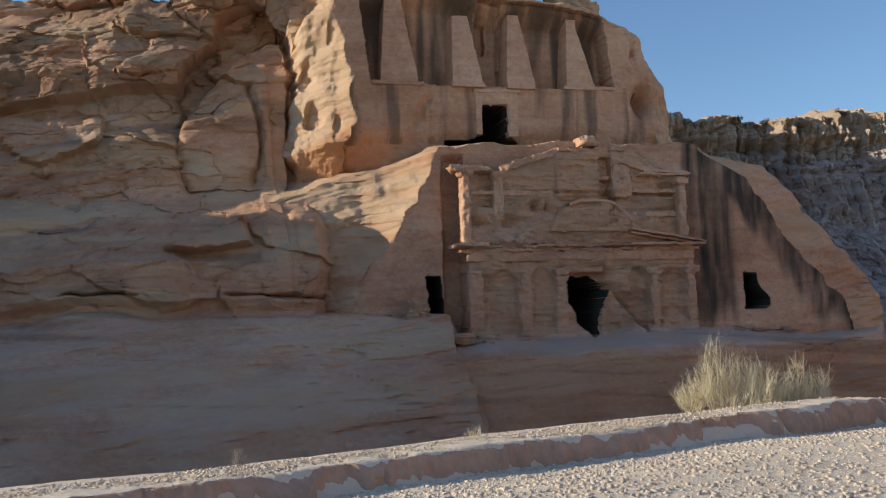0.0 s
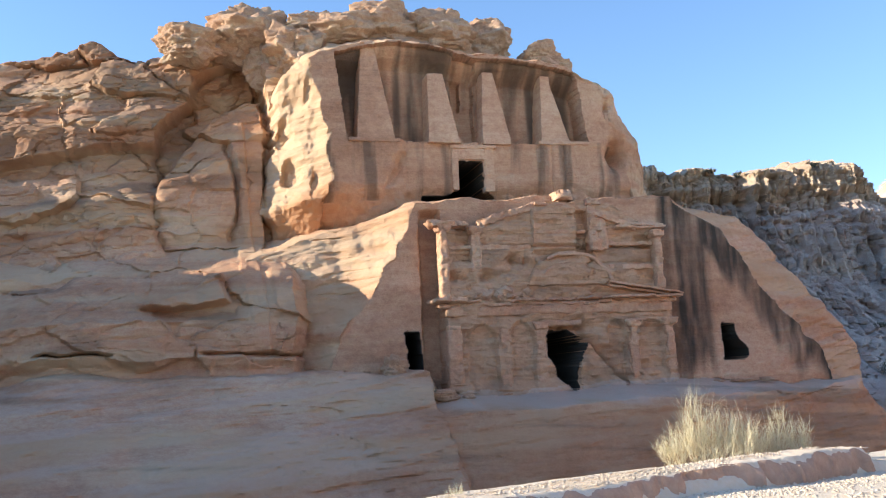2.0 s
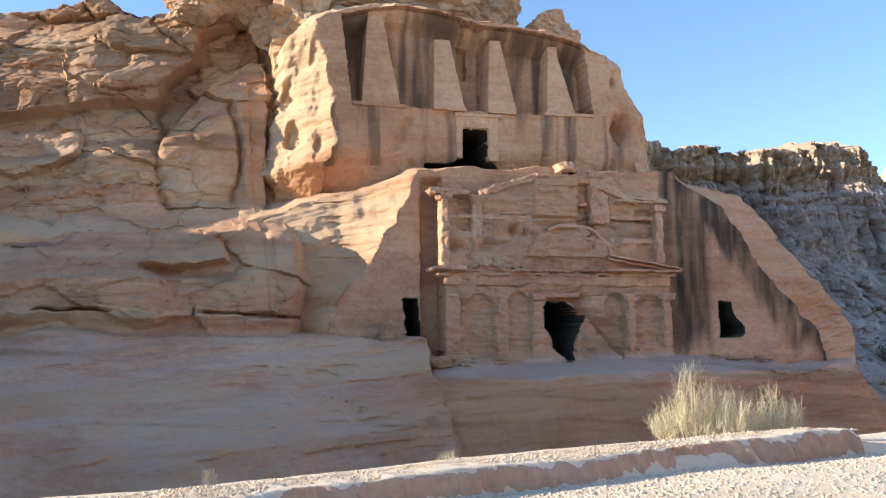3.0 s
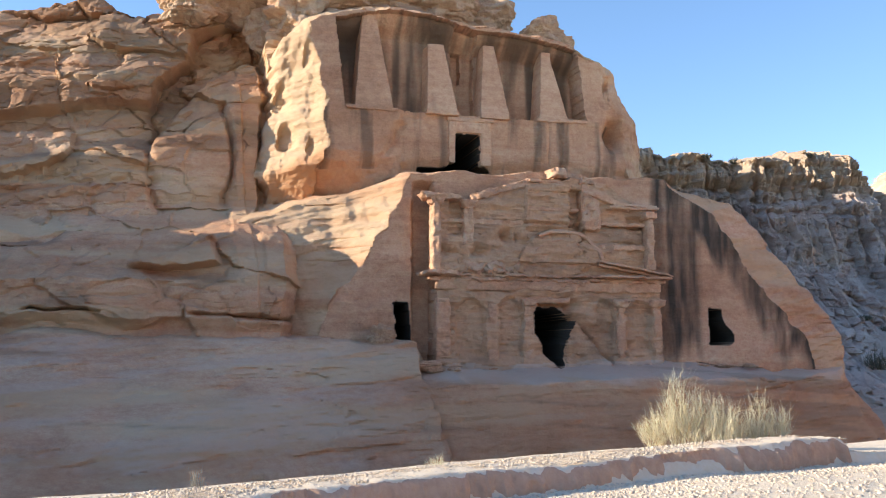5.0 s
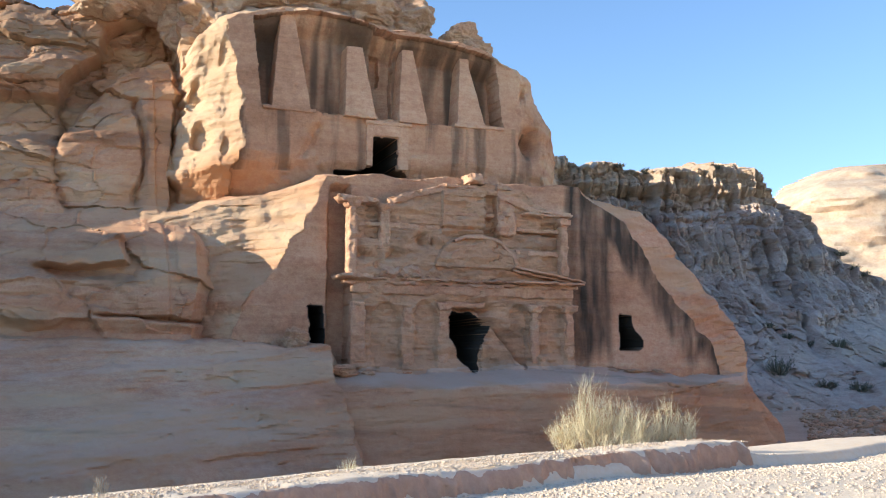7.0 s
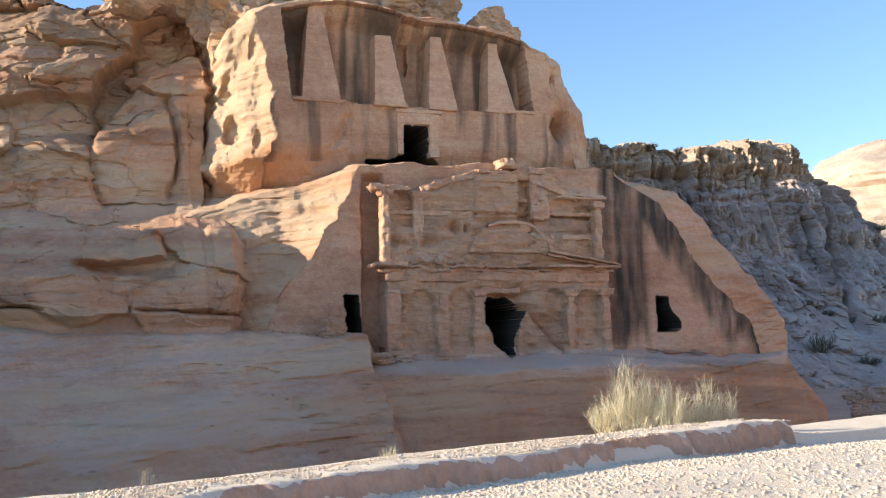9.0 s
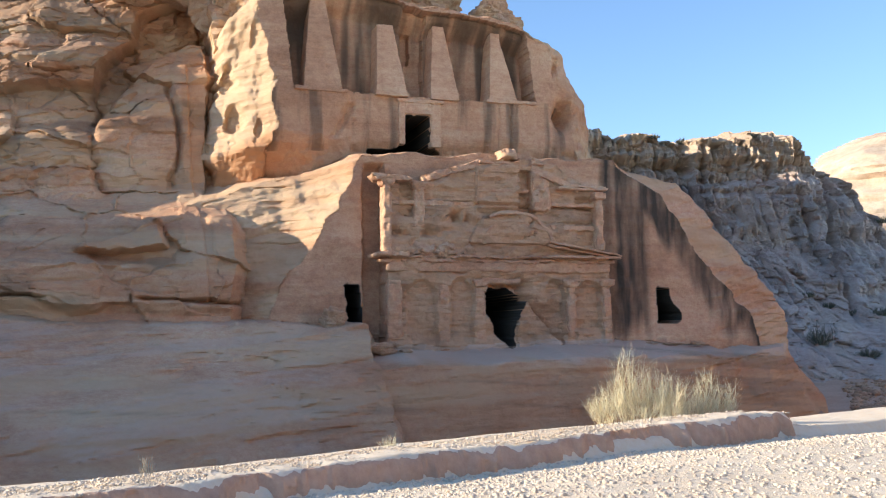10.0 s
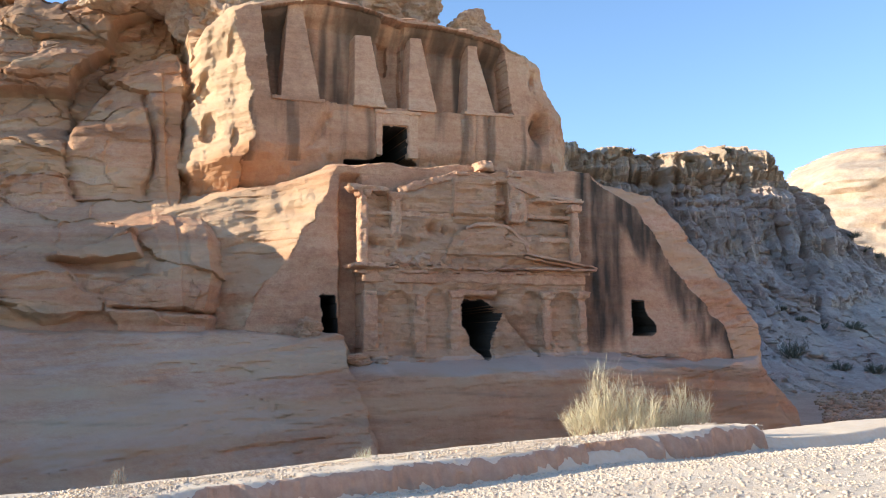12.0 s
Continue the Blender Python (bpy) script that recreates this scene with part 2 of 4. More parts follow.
    gully = np.interp(wz, [10.4, 12, 13.6, 16, 16.7, 18.6, 20.5, 22.8, 23.8], [-21.0, -21.5, -22.0, -21.7, -21.7, -20.7, -19.1, -17.8, -15.8]) + 0.25 * fbm(Z * 0.6, Z * 0, 2, 12, 4)
    gone_west = step(gully + 0.25, gully - 0.35, wu)
    face = west * gone_west + east * (1 - gone_west)
    face = face + step(9.6, 10.8, wz) * (0.5 * bump(wu, gully, 0.2) + 0.3 * bump(wu, gully, 0.9))
    # orange column between a crack and the slit beside the flank
    pillar = step(-16.8, -16.5, wu) * step(-15.0, -15.25, wu) * step(18.5, 17.9, wz + 0.3 * (wu + 15))
    face = face - pillar * 0.22 * step(9.6, 10.4, wz)
    face = face + 0.6 * bump(wu, -16.9 + 0.03 * (wz - 14), 0.16) * step(10.4, 11.2, wz) * step(17.6, 16.2, wz)
    face = face + 0.2 * step(-16.05, -15.95, U + 0.05 * (wz - 14)) * pillar
    face = face + 1.0 * step(-15.2, -14.95, wu) * step(10.0, 11.0, wz)
    # blocks between tilted beds and upright joints
    bu = U + 0.9 * fbm(U * 0.25, Z * 0.4, 6, 13, 4) + 0.12 * fbm(U * 1.4, Z * 1.6, 6, 19, 3)
    bz_ = tz + 0.35 * fbm(U * 0.18, Z * 0.4, 7, 14, 4) + 0.06 * fbm(U * 1.4, Z * 2.4, 7, 20, 3)
    c1, c2, tag = cells(bu / 4.4 + 0.12 * bz_, bz_ / 2.7, 15)
    blocks = 0.55 * tag * step(0.0, 0.04, c2 - c1) + 0.5 * c1 ** 2
    blocks = blocks + 0.4 * step(0.03, 0.0, c2 - c1) * step(0.0, 0.3, fbm(U * 0.2, Z * 0.35, 2, 17, 4))
    c1, c2, tag = cells(bu / 1.5 + 0.3 * tag - 0.4 * bz_, bz_ / 0.9, 16)
    blocks = blocks + 0.16 * tag * step(0.0, 0.08, c2 - c1) + 0.2 * c1 ** 2 + 0.09 * np.abs(fbm(bu * 1.3, bz_ * 1.8, 2, 29, 4, 0.6))
    bed = bz_ * 2.3 + 0.5 * fbm(U * 0.1, U * 0, 3, 22, 3)
    k = np.floor(bed).astype(np.int64)
    blocks = blocks + 0.07 * hashed(k, k * 0, k * 0, 23) * step(0.0, 0.15, bed - k) + 0.10 * step(0.1, 0.0, bed - k) * step(-0.1, 0.3, fbm(U * 0.3, Z * 0.5, 1, 26, 3))
    quiet = np.where((wu > gully) & (wz > 10.4) & (wz < front_edge), 0.45, 1.0) * (1 - 0.6 * pillar)
    face = face + blocks * quiet * step(2.6, 3.4, Z) * np.interp(wz, [4, 8, 12, 20], [0.7, 0.8, 1.1, 1.2])
    face = face + 0.35 * fbm(U * 0.16, Z * 0.25, 2, 11, 5) * step(2.2, 3, Z)
    # long open joint under the row of blocks at the foot
    face = face + 0.9 * bump(wz, 3.7 + 0.06 * fbm(U * 0.5, U * 0, 1, 27, 3), 0.07) * step(-0.25, 0.1, fbm(U * 0.35, U * 0, 5, 28, 2))
    face = face + np.maximum(wu + 14.0, 0) * 2.2 + np.maximum(-25.5 - U, 0) * 0.33
    rise = np.interp(wu, [-21.5, -18], [6.6, 8.0])
    face = face - 1.6 * step(-21.8, -21.2, wu) * step(-17.6, -18.0, wu) * step(6.2, 6.5, wz) * step(rise + 0.15, rise, wz)
    # smooth apron at the foot, left, and the walkway before the lower tomb
    foot = np.interp(U, [-46, -20, -14, -6], [-17, -11, -7.5, -6])
    apron = foot + (-0.5 - foot) * np.clip((wz + 2.7) / 5.3, -0.6, 1) ** 1.0 + np.maximum(wz - 2.55, 0) * 12 + np.maximum(wu + 7.9, 0) * 5
    front = np.interp(wu, [-9, -3, 5, 12, 16, 18, 21], [-3.2, -3.8, -3.9, -2.2, -0.6, 0.3, 2.0])
    lip = np.interp(wu, [-9, 5, 14, 18], [0.15, 0.25, 0.75, 1.2])
    shelf = np.where(wz > lip, front + (wz - lip) / np.maximum(1.22 - lip, 0.1) * (1.35 - front), front - (lip - wz) * 0.5)
    shelf = shelf + np.where(wz > 1.25, (wz - 1.25) * 30, 0) + np.maximum(-9.0 - wu, 0) * 1.5
    d_tail = np.maximum(wu - np.interp(wz, [-2.7, 1.2, 3], [19.2, 17.6, 16.0]), 0)
    shelf = shelf + 0.35 * d_tail + 1.0 * np.maximum(d_tail - 2.6, 0) ** 2
    stack = np.stack([low, high, cap, face, apron, shelf])
    v, which = stack.min(0), stack.argmin(0)
    cut_low = (which == 0) & (d_left == 0) & (d_right == 0) & (wz < rim)
    cut_high = (which == 1) & (d_flank == 0) & (d_end == 0) & (wz < top)
    wild = np.where(cut_low | cut_high, 0.0, 1.0)
    v = np.where(cut_low, 1.3 - 0.18 * step(0, 0.6, wu - 7.2) + 0.05 * fbm(U, Z, 4, 30, 3), v)
    # natural relief: lumps, and beds that stand out one over the other
    calm = np.where(which >= 4, 0.3, np.where(which == 1, 0.2, np.where(which == 0, 0.35, np.where(which == 3, 0.16, 1.0)))) * wild
    c1, c2, tag = cells(U * 2.2 + 0.3 * fbm(U, Z, 2, 49, 3), Z * 1.6, 44)
    drip = (which == 1) * wild * (0.12 * fbm(U * 1.8, Z * 0.35, 5, 44, 4) + 0.05 * fbm(U * 4.0, Z * 2.2, 5, 45, 4, 0.6) + 0.09 * step(0.3, 0.0, c1) * (tag > 0.1))
    slant = Z - 0.07 * U + 0.25 * fbm(U * 0.1, Z * 0.3, 2, 50, 4)
    ripple = 0.22 * np.abs(fbm(U * 0.14, slant * 1.9, 4, 51, 5, 0.6)) + 0.07 * fbm(U * 0.5, slant * 6.0, 4, 52, 3)
    ledge = slant * 1.5 + 0.25 * fbm(U * 0.25, Z, 3, 53, 3)
    ripple = np.where(which == 4, 1.05 * ripple + 0.05 * np.abs(ledge - np.round(ledge)), 0.4 * ripple)
    v = v + (which >= 4) * (wild > 0) * step(1.2, 0.6, np.where(which == 5, Z, 0)) * (ripple - 0.1)
    v = v + drip + ((which == 0) & (wild > 0)) * (0.07 * fbm(U * 0.3 + Z * 0.5, Z * 3.6 - U * 0.9, 5, 46, 4, 0.6))
    beds = fbm(U * 0.12, Z * 1.1 + 0.3 * fbm(U * 0.1, Z * 0.1, 0, 41, 2), 7, 40, 5, 0.6)
    v = v + calm * (0.45 * fbm(U * 0.45, Z * 0.6, 1, 42, 5) + 0.28 * beds) + 0.05 * (1 - wild) * fbm(U * 1.2, Z * 1.6, 1, 43, 4)
    # bed joints, dark open cracks
    joint = np.clip(1 - np.abs(fbm(U * 0.1, Z * 0.55, 3, 47, 3)) / 0.035, 0, 1) * step(-0.1, 0.3, fbm(U * 0.25, Z * 0.4, 8, 48, 2))
    v = v + calm * 0.5 * joint
    return v, wild, which, top


def axis(stops):
    out = [np.arange(a, b, s) for a, b, s in stops]
    return np.concatenate(out + [[stops[-1][1]]])


us = axis([(-60, -31, 0.3), (-31, -30, 0.2), (-30, -17, 0.11), (-17, 18, 0.065), (18, 30, 0.14)])
zs = axis([(-5.5, -2.9, 0.25), (-2.9, 0.1, 0.09), (0.1, 22.6, 0.065), (22.6, 27.5, 0.11)])
U, Z = np.meshgrid(us, zs)
V, wild, which, top = hill(U, Z)

# carved body of the lower tomb, with the broken places in it
ju, jz = U + 0.05 * fbm(U * 2.2, Z * 2.2, 1, 60, 3), Z + 0.05 * fbm(U * 2.2, Z * 2.2, 6, 61, 3)
crown = np.interp(ju, [-6.6, -4.2, -4.1, -1.3, -1.2, 1.2, 1.3, 3.6, 5.2, 7], [10.25, 10.2, 10.5, 11.3, 11.5, 11.5, 11.7, 11.4, 10.3, 9.9])
wide = np.where(jz < 6.1, 6.85, 6.45)
body = (ju > -6.3) & (ju < wide) & (jz > 0.8) & (jz < crown)
plane = 0.36 + 0.15 * fbm(U * 0.8, Z * 1.3, 2, 62, 6, 0.58) + 0.10 * fbm(U * 0.35, Z * 3.0, 2, 63, 5, 0.55) + 0.22 * np.clip(1 - np.abs(fbm(U * 0.22, Z * 0.8, 9, 67, 4)) / 0.05, 0, 1) * step(0, 0.4, fbm(U * 0.3, Z * 0.5, 3, 68, 3)) - 0.25 * step(2.2, 0.9, jz)
plane = plane + np.where((jz > 8.6) & (jz < 11) & (ju > 1.35) & (ju < 2.1), 0.5, 0) + np.where((jz > 8.2) & (jz < 10) & (ju > -5.6) & (ju < -4.3), 0.3, 0) + np.where((jz > 7.1) & (jz < 9.6) & (ju > 4.9) & (ju < 6.0), 0.25, 0) + np.where((jz > 8.2) & (jz < crown - 0.7) & (ju > -1.2) & (ju < 1.3), 0.1, 0)
plane = plane - 0.22 * step(-1.35, -1.25, ju) * step(1.42, 1.32, ju) * step(8.6, 8.9, jz)
arch = (ju - 0.8) ** 2 / 2.5 ** 2 + (jz - 6.65) ** 2 / 2.05 ** 2
plane = plane - 0.2 * ((arch < 1) & (jz > 6.8))
bowl = bump(ju, -2.35, 0.3) * bump(jz, 8.35, 0.32) + 0.6 * bump(ju, -1.75, 0.14) * bump(jz, 8.25, 0.24)
plane = plane + 0.9 * bowl
plane = plane + 0.35 * bump(jz, 7.35, 0.35) * step(-2.0, -3.4, ju) * (1 + fbm(U * 1.5, Z * 1.5, 3, 64, 3))
plane = plane + 0.28 * bump(jz, 9.0, 0.10) + 0.15 * bump(jz, 8.05, 0.08) * step(2.5, 3.0, ju)
for c, w, h in [(-4.4, 0.85, 3.1), (-2.14, 0.66, 3.15), (3.48, 0.58, 3.1), (5.5, 0.77, 3.1)]:
    arc = np.where(jz < h + 1.0, np.abs(ju - c) / w, np.sqrt((ju - c) ** 2 / w ** 2 + np.maximum(jz - h - 1.0, 0) ** 2 / 0.75 ** 2))
    arc = arc + 0.10 * fbm(U * 1.3, Z * 1.1, c, 66, 4)
    plane = plane + 0.32 * step(1.06, 0.84, arc) * step(0.9, 2.2, jz)
slide = 3.75 - 1.06 * (ju - 1.25)
over = (ju > 1.0) & (ju < 3.9)
plane = plane + over * np.where(jz > slide, 1.0 * np.exp(-(jz - slide) / 0.55), -0.45 * np.exp(-np.maximum(slide - jz, 0) / 2.5)) * step(5.2, 4.6, jz)
plane = plane + 0.55 * bump(jz, 4.55, 0.2) * step(-0.7, -0.2, ju) * step(2.3, 1.4, ju)
V = np.where(body & ((which == 0) | ((which == 5) & (V > plane))), plane, V)
is_body = body & (V == plane)
V = np.where(inside(LOWER_DOOR, ju, jz), V + 9.0, V)
windows = (inside(LEFT_WINDOW, ju, jz) | inside(RIGHT_WINDOW, ju, jz)) & (which == 0)
V = np.where(windows, V + 6.0, V)

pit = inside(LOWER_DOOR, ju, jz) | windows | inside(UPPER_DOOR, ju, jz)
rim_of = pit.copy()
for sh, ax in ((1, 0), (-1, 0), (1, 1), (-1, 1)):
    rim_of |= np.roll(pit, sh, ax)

V = V + 0.8 * step(-7.5, -7.2, ju) * step(-6.15, -6.3, ju) * step(0.9, 1.4, jz) * step(11.3, 10.8, jz) * (which == 0) * (~is_body)

# recess of the upper tomb behind its obelisks
lean_in = -10.5 - 0.13 * (jz - 16.3)
ceiling_line = np.interp(ju, [-11.05, -7.7, -4.9, -2.75, -0.2, 3.3, 4.8], [21.45, 22.25, 22.0, 21.4, 21.4, 20.85, 20.4])
recess = (ju > lean_in) & (wild + (Z > 20) > -1) & (ju < 4.55 - 0.12 * (jz - 16.3)) & (jz > 16.15) & (jz < ceiling_line) & (which == 1)
V = np.where(recess, np.maximum(V, 5.55 + 1.2 * step(0.1, 1.3, ceiling_line - jz) + 0.06 * fbm(U * 1.3, Z * 0.4, 5, 70, 4)), V)
V = np.where(recess & (ju > -3.75) & (ju < -2.3), V + 0.5, V)
V = np.where(recess & (ju > -3.7) & (ju < -3.0) & (jz > 18.6) & (jz < 20.5), V + 0.5, V)
stand = (which == 1) & (jz < 16.2) & (jz > 12.6) & (wild == 0)
V = V + stand * (0.25 * step(-7.3, -7.0, ju) * step(1.4, 1.2, ju) + 0.35 * bump(ju, -7.4, 0.35) * bump(jz, 14.2, 1.0)
                 + 0.3 * bump(ju, -7.7 + 0.5 * (jz - 14.2), 0.25) * step(13.2, 13.6, jz) * step(15.6, 15.2, jz))
V = V + stand * (0.10 * bump(ju, 2.1, 0.08) + 0.10 * bump(ju, 2.9, 0.08) + 0.08 * bump(ju, 1.4, 0.08))
V = V + (which == 1) * (wild == 0) * 0.4 * step(13.7, 12.6, jz + 0.2 * fbm(U * 0.6, Z * 0.6, 2, 71, 3)) * (1 + 0.5 * fbm(U * 1.2, Z * 1.2, 2, 72, 3))
V = np.where(inside(UPPER_DOOR, ju, jz), V + 9.0, V)
V = V + 1.9 * bump(ju, 6.5, 0.55) * bump(jz, 15.5, 0.8) * (which == 1) + 0.7 * bump(ju, 6.1, 0.3) * bump(jz, 18.6, 0.5) * (which == 1)

# sky line: above the crest the rock falls back
over_top = Z - crest(U) - 0.6 * fbm(U * 0.35, U * 0, 3, 80, 4)
V = V + np.maximum(over_top, 0) * 4

# stains, pale crust and iron-red beds, with some light and shade in the colours
streak = fbm(U * 1.1, Z * 0.12, 4, 90, 4)
slope_edge = np.interp(Z, [1.4, 3.3, 6.4, 9.7, 12], [17.2, 16.2, 13.9, 10.8, 7.8])
along = slope_edge - U + 0.35 * streak
curtain = np.maximum(step(10.6, 9.2, U + 0.6 * streak), step(2.6, 1.5, along)) * step(6.7, 7.1, U)
stain_and_shade = (1.0 + 0.12 * streak) * curtain * step(0.6, 2.6, Z + streak) * (0.75 + 0.35 * fbm(U * 2.5, Z * 0.35, 4, 96, 4)) * (which == 0) * (wild == 0)
stain_and_shade = np.maximum(stain_and_shade, 0.8 * step(-0.5, 0.6, streak + 0.25 * (Z - 17) / 4) * recess)
stain_and_shade = np.maximum(stain_and_shade, 0.6 * step(-0.1, 0.7, fbm(U * 1.3, Z * 0.12, 6, 91, 5)) * stand)
patch = fbm(U * 0.5, Z * 0.9, 6, 98, 5)
# Body darkened in patches, most around heights 4.6, 8.1 and 10.3.
stain_and_shade = np.maximum(stain_and_shade, is_body * (0.3 * step(0.1, 0.9, patch + 0.35 * bump(Z, 4.6, 0.5) + 0.3 * bump(Z, 8.1, 0.6) + 0.2 * bump(Z, 10.3, 0.4))))
stain_and_shade = np.maximum(stain_and_shade, 0.3 * step(0.25, 0.75, fbm(U * 0.07, Z * 1.7 + U * 0.12, 6, 99, 5)) * (which >= 4))
stain_and_shade = np.maximum(stain_and_shade, (which == 3) * step(14.5, 17.5, Z) * step(-18, -20.5, U) * (0.28 + 0.2 * fbm(U * 0.25, Z * 0.5, 3, 113, 4)))
stain_and_shade = np.where(rim_of, 1.0, stain_and_shade)        # chambers and their rims painted near-black: shade put into the colour
stain_and_shade = np.maximum(stain_and_shade, 0.38 * step(0.25, 0.9, fbm(U * 0.22, Z * 0.7, 6, 92, 5)) * wild * (which == 3))
pale = 0.7 * step(-0.3, 0.7, fbm(U * 0.12, Z * 0.9, 8, 93, 5) + np.where(which >= 4, 0.4, 0) + 0.5 * step(6, 9, Z) * step(-7, -9, U) * (Z < 12.5) + 1.4 * ((which == 1) & (U < -8)) + 0.5 * ((which == 0) & (U < -6)) + 0.25 * ((U > 8) & (which < 4)) - 0.35 * (which >= 4) * step(-20, -4, U) * step(0.9, 0.2, Z) - 0.15) * wild
rust = 0.4 * step(0.0, 0.9, fbm(U * 0.1, Z * 0.9, 8, 94, 5) + 0.25 * step(-20, -23, U) * step(11, 13, Z)) * wild
rust = np.maximum(rust, 0.5 * (which >= 4) * step(-19, -3, U + 2.5 * fbm(U * 0.2, Z * 0.6, 2, 110, 4)) * step(0.7, -0.2, Z + 0.6 * fbm(U * 0.15, Z * 1.5, 2, 97, 4)))
rust = np.maximum(rust, 0.45 * (which == 1) * (wild == 0) * step(14.2, 12.8, Z + 0.5 * fbm(U * 0.5, Z * 0.5, 2, 114, 3)))
rust = np.maximum(rust, 0.75 * (which == 1) * wild * step(0.5, -0.3, Z - np.interp(U, [-15.3, -13.6, -11.8, -10], [12.1, 12.8, 13.6, 13.2])) * (U < -9))
rust = np.maximum(rust, 0.5 * (which == 3) * step(-16.7, -16.4, U) * (Z > 10.5))
# Carved body lightened all over: bounce off the lit ground put into colour.
pale = np.maximum(pale, 0.3 * is_body)
rust = np.maximum(rust, 0.15 * (is_body | stand))
rust = np.maximum(rust, (which == 3) * (0.15 + 0.2 * fbm(U * 0.3, Z * 0.6, 4, 116, 4)))
rust = np.maximum(rust, 0.5 * ((which == 3) & (Z > 10.5)) * step(-0.3, 0.5, fbm(U * 0.2, Z * 0.3, 1, 95, 3)))

coords = np.stack([U, V, Z], -1).reshape(-1, 3)
quads = sheet(len(us), len(zs))
deep = V.ravel()[quads].max(1)
keep = (over_top.ravel()[quads].max(1) < 3.5) & (deep < 45)
mid_u, mid_z = coords[quads].mean(1)[:, 0], coords[quads].mean(1)[:, 2]
whichq = which.ravel()[quads]
is_low = (whichq == 0).all(1) & (mid_u > -11) & (mid_u < 16) & (wild.ravel()[quads].max(1) == 0)
is_high = (whichq == 1).all(1) & (wild.ravel()[quads].max(1) == 0) & (mid_z > 12.4)
# Ledge top made greyer and lighter: sky light put into the colour.
greyed = 0.65 * (which == 5) * step(0.3, 0.7, Z + 0.25 * fbm(U * 0.5, Z * 2, 1, 111, 4))
# Apron greyed in mottles, more so upward and to the left.
greyed = np.maximum(greyed, 0.38 * (which == 4) * step(-7, -15, U + 2 * fbm(U * 0.2, Z * 0.5, 1, 115, 3)) * step(-0.2, 0.7, fbm(U * 0.2, (Z - 0.07 * U) * 2.2, 1, 112, 6, 0.65) + 0.4 * step(0.5, 2.4, Z) - 0.15))
tones = np.stack([stain_and_shade, pale, rust, greyed], -1).reshape(-1, 4)


def rock_piece(name, mask, parent=None, label="", kind="", category=""):
    vs, fs, used = compact(coords, quads[mask & keep])
    me = mesh_from(name, vs, fs, ROCK, True, 40)
    if len(me.vertices) == len(used):
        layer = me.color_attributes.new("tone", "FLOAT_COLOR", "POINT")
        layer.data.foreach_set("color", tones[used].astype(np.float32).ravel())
    ob = part(name, me, parent)
    if not parent:
        ob.matrix_world = TOMB
    return tagged(ob, label, category, "", kind)


foot_rock = (whichq >= 4).any(1)
left_rock = (whichq == 3).any(1) & ~foot_rock
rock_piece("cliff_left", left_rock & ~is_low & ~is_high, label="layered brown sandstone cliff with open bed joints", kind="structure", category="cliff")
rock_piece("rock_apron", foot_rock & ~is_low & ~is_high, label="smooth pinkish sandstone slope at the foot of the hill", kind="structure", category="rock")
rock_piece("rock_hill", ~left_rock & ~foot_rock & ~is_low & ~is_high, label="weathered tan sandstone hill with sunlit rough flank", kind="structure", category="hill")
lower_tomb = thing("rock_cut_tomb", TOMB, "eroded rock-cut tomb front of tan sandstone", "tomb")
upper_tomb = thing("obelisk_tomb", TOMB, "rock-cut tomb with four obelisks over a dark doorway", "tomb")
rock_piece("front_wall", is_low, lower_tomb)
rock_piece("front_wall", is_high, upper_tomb)


